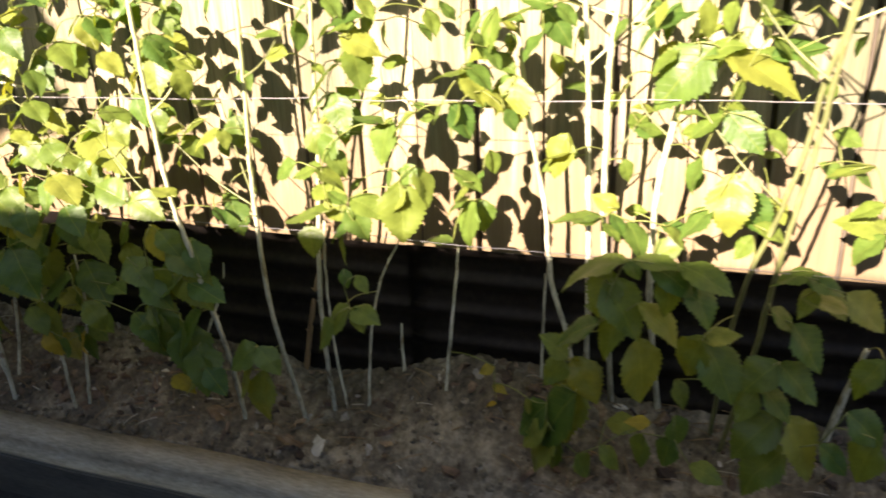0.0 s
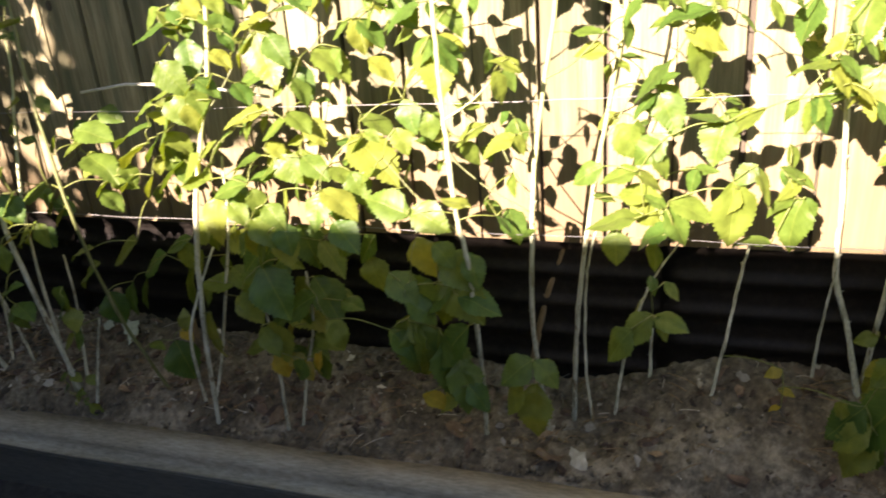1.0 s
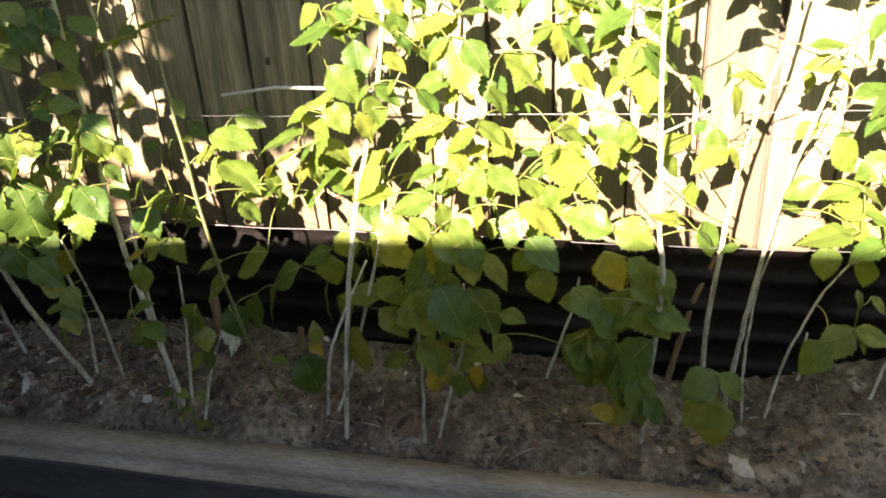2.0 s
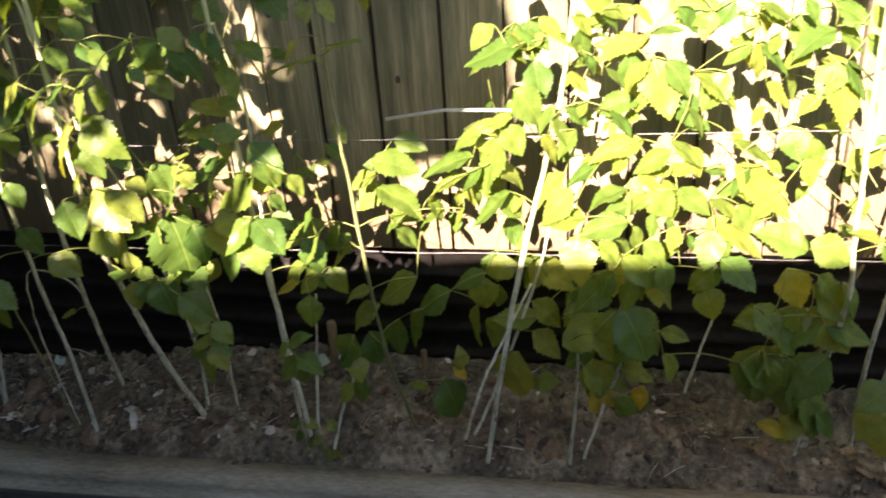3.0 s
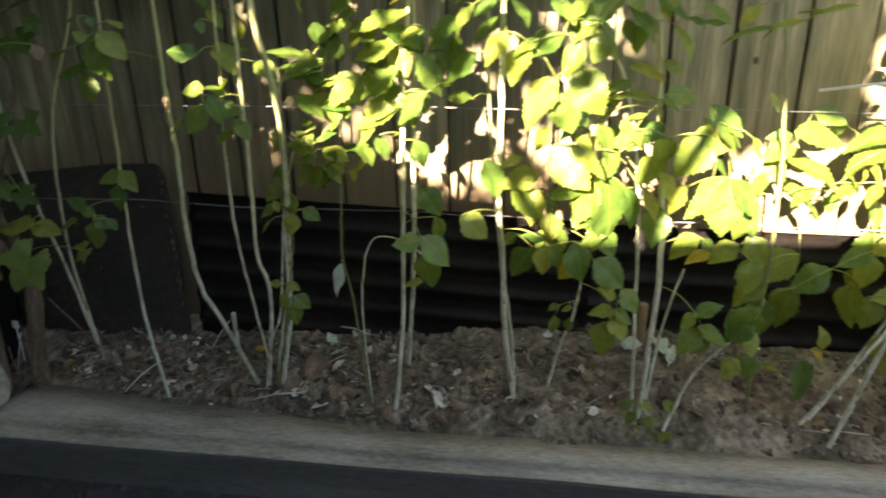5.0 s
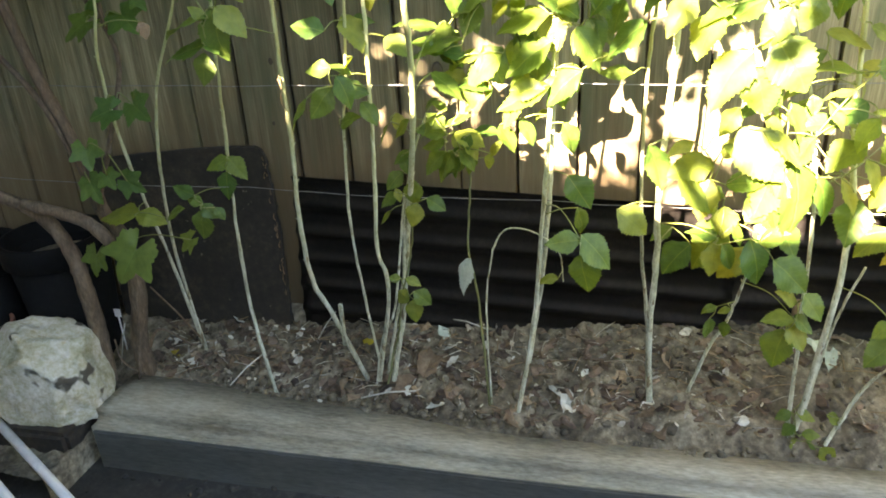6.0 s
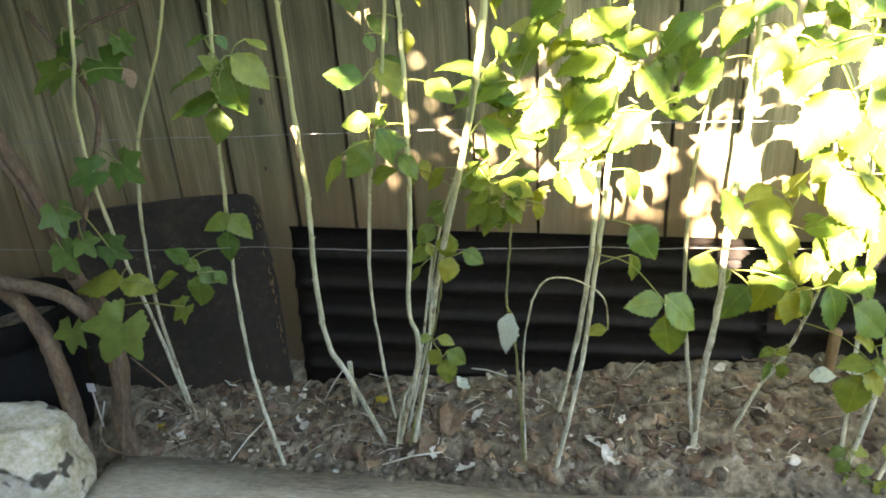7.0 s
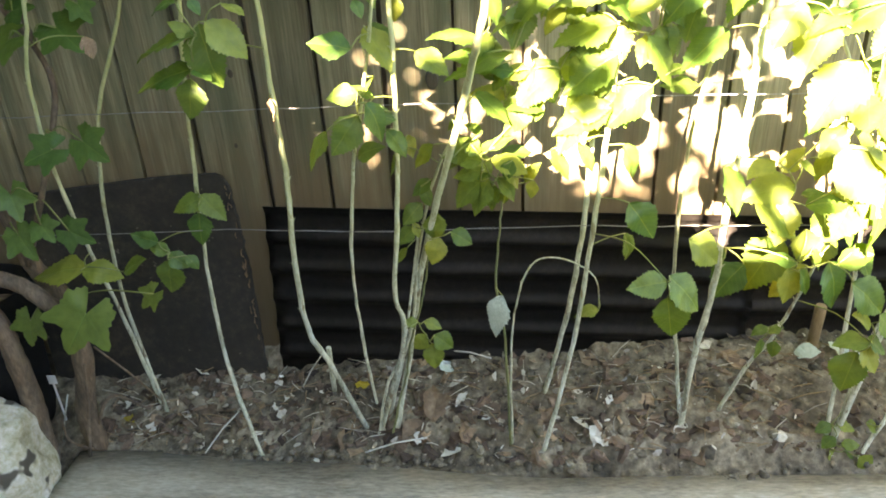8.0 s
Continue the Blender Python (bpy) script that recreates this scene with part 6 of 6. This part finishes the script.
thing("path_gravel", bm, GROUND, "small dark stones and crumbs on the path", "gravel", kind="stuff")


def white_chip(x, y, r, seed):
    ob = rough_stone("stone_chip", (x, y, soil_height(x, y) + r * 0.35), r, (1.0, 0.8, 0.75), seed, PALE_LEAF, "small white stone chip lying on the soil", "stone", 2)
    return tagged(ob, group="white stone chips")


white_chip(-1.03, 1.455, 0.017, 1)
white_chip(-2.31, 1.56, 0.009, 5)


def fallen_leaf(x, y, size, turn, mat, label, lift=0.012):
    bm = bmesh.new()
    rng = random.Random(int(size * 9999 + turn))
    litter_leaf(bm, Vector((0, 0, 0)), size, rng, 0.3)
    ob = thing("fallen_leaf", bm, mat, label, "fallen leaf", "fallen leaves on the bed")
    ob.matrix_basis = pose(x, y, soil_height(x, y) + lift, 12, -8, turn)
    return ob


PALE_WORDS, BROWN_WORDS = "pale dry leaf lying on the soil", "curled orange-brown dry leaf lying on the soil"
fallen_leaf(-1.705, 1.46, 0.045, 20, PALE_LEAF, PALE_WORDS)
fallen_leaf(-1.695, 1.60, 0.04, 80, PALE_LEAF, PALE_WORDS)
fallen_leaf(-1.52, 1.44, 0.06, 100, DRY_LEAF, BROWN_WORDS)
fallen_leaf(-1.40, 1.475, 0.05, 60, PALE_LEAF, PALE_WORDS)
fallen_leaf(-1.39, 1.455, 0.045, 150, PALE_LEAF, PALE_WORDS)
fallen_leaf(-1.745, 1.555, 0.085, 41, DRY_LEAF, BROWN_WORDS)
fallen_leaf(-1.775, 1.487, 0.035, 39, PALE_LEAF, PALE_WORDS)
fallen_leaf(-1.629, 1.529, 0.030, 145, PALE_LEAF, PALE_WORDS)
fallen_leaf(-1.682, 1.572, 0.028, 31, PALE_LEAF, PALE_WORDS)
fallen_leaf(-1.718, 1.638, 0.045, 22, WILTED, PALE_WORDS)
fallen_leaf(-1.909, 1.601, 0.035, 80, YELLOW_LEAF, "small yellow fallen leaf lying on the soil")
fallen_leaf(-2.447, 1.553, 0.030, 132, YELLOW_LEAF, "small yellow fallen leaf lying on the soil")
fallen_leaf(-2.300, 1.653, 0.035, 114, PALE_LEAF, PALE_WORDS)
fallen_leaf(-2.392, 1.536, 0.030, 24, PALE_LEAF, PALE_WORDS)
fallen_leaf(-1.519, 1.449, 0.060, 76, DRY_LEAF, BROWN_WORDS)
fallen_leaf(-1.994, 1.453, 0.020, 60, PALE_LEAF, PALE_WORDS)
fallen_leaf(-1.428, 1.500, 0.050, 40, PALE_LEAF, PALE_WORDS)
fallen_leaf(-1.364, 1.535, 0.030, 30, PALE_LEAF, PALE_WORDS)
fallen_leaf(-0.865, 1.600, 0.060, 44, WILTED, PALE_WORDS, 0.03)
fallen_leaf(-0.935, 1.600, 0.050, 10, WILTED, PALE_WORDS, 0.03)
fallen_leaf(-0.84, 1.585, 0.050, 60, WILTED, PALE_WORDS, 0.03)
fallen_leaf(-1.79, 1.50, 0.07, 30, DRY_LEAF, BROWN_WORDS)
fallen_leaf(-0.36, 1.47, 0.06, 10, DRY_LEAF, BROWN_WORDS)
fallen_leaf(0.10, 1.48, 0.07, 70, DRY_LEAF, BROWN_WORDS)
fallen_leaf(0.30, 1.46, 0.08, 160, DRY_LEAF, BROWN_WORDS)
fallen_leaf(0.36, 1.455, 0.07, 40, PALE_LEAF, PALE_WORDS)

# loose twigs
tagged(bar("dry_twig", [(-2.185, 1.55, 0.088), (-2.214, 1.508, 0.071), (-2.243, 1.466, 0.042)], 0.0018, PALE_LEAF, "thin pale dry twig lying on the soil", "twig", 6), group="dry twigs")
tagged(bar("dry_twig", [(-1.889, 1.456, 0.049), (-1.823, 1.469, 0.064), (-1.757, 1.481, 0.066)], 0.0018, PALE_LEAF, "thin pale dry twig lying on the soil", "twig", 6), group="dry twigs")
tagged(bar("dry_twig", [(-2.37, 1.576, 0.097), (-2.425, 1.568, 0.184), (-2.481, 1.56, 0.26)], 0.0022, DRY_LEAF, "thin brown dry twig leaning among the shrub stems", "twig", 6), group="dry twigs")
tagged(bar("dry_twig", [(-2.509, 1.47, 0.201), (-2.542, 1.483, 0.134), (-2.576, 1.496, 0.055)], 0.0016, PALE_LEAF, "thin pale dry twig leaning over the soil", "twig", 6), group="dry twigs")
tagged(bar("dry_twig", [(-2.046, 1.596, 0.117), (-2.022, 1.608, 0.158), (-1.998, 1.62, 0.188)], 0.0015, PALE_LEAF, "thin pale dry twig leaning over the soil", "twig", 6), group="dry twigs")
tagged(bar("dry_twig", [(-1.713, 1.667, 0.162), (-1.663, 1.657, 0.163), (-1.614, 1.647, 0.152)], 0.0018, PALE_LEAF, "thin pale dry twig lying on the soil", "twig", 6), group="dry twigs")

# a white label stuck in the earth behind the shrub
bm = bmesh.new()
box(bm, (-2.613, 1.560, 0.161), (-2.593, 1.562, 0.185), 0.0006)
box(bm, (-2.605, 1.560, -0.06), (-2.601, 1.562, 0.161))
thing("plant_label", bm, PAINT, "small white plastic plant label stuck in the dark corner", "plant label")

# ---- unseen, behind the walker: a wall and a tree added to shade and dapple ----
# added wall that keeps the sun off the fence's left part
bm = bmesh.new()
box(bm, (-9, -1.45, -0.1), (-2.75, -1.41, 2.45), 0.01)
thing("wall_house", bm, RENDER, "plain rendered wall behind the path, unseen, added to shade the fence's left", "wall", kind="structure")
# added tree, never in view; its leaves shape the dapple on the fence
tree = empty("tree", (-1.55, -1.05, -0.1), "leafy tree, unseen, added to dapple the fence with shade", "tree")
bm = bmesh.new()
for pts, r in (([(0, 0, 0), (0.03, 0.02, 0.8), (-0.03, 0, 1.5), (0.05, -0.06, 2.3), (0.1, -0.2, 3.2), (0.0, -0.3, 4.3)], 0.05), ([(-0.02, 0, 1.4), (-0.35, -0.02, 1.9), (-0.8, 0, 2.4)], 0.02), ([(0.0, 0, 1.7), (0.2, 0.03, 2.1), (0.3, 0, 2.6)], 0.018)):
    tube(bm, spline([Vector(p) for p in pts], 6), lambda t: r * (1 - 0.7 * t), 9, 0.06, 2)
part("trunk", bm, TRUNK, tree)
rng = random.Random(33)
bm = bmesh.new()
made = 0
while made < 6000:
    fx, fz, y = rng.uniform(-2.15, -0.43), rng.uniform(0.36, 0.6 if made % 4 == 0 else 1.5), rng.uniform(-1.2, -0.75)
    # where this leaf's shade falls on the fence
    edge = 0.05 * noise.noise(Vector((fx * 6, fz * 6, 2)))
    gap = noise.noise(Vector((fx * 11, fz * 11, 6))) - (0.16 if fz > 0.92 + edge else -0.14 if fz < 0.75 else 0.0)
    # leaves stay only where the fence is meant to lie in shade
    if fx + edge > -0.95:
        keep = 1.0 if fz > 0.70 + edge and fx < -0.47 else 0.0
    elif fx > -1.17 or (fx + edge > -1.24 and 0.42 < fz < 0.62):
        keep = (0.8 if gap < (0.0 if fx > -1.1 else 0.02) else 0.04) if fz > 0.85 + edge else 0.05
    elif fx > -1.85 and fz > (0.51 if fx > -1.6 else 0.57):
        keep = 0.95 if gap < (0.02 if fx > -1.55 else 0.26 if fx > -1.72 else 0.5) else 0.04
    else:
        keep = 0.95
    if rng.random() > keep:
        continue
    made += 1
    back = 1.72 - y
    p = Vector((fx - 0.25 * back, y, fz + 0.42 * back)) - tree.location
    litter_leaf(bm, p, rng.uniform(0.09, 0.13) if fx > -0.95 else rng.uniform(0.05, 0.085), rng, 1.2)
# an upper crown over the wall, added to hold back skylight
for _ in range(1700):
    fx, fz, y = rng.uniform(-2.4, 0.9), rng.uniform(1.5, 3.7), rng.uniform(-2.0, -0.85)
    if noise.noise(Vector((fx * 2, fz * 2, y * 2))) < -0.18:
        continue
    back = 1.72 - y
    p = Vector((fx - 0.25 * back, y, fz + 0.42 * back)) - tree.location
    litter_leaf(bm, p, rng.uniform(0.14, 0.24), rng, 1.2)
part("crown", bm, CROWN, tree, "dense small green leaves")
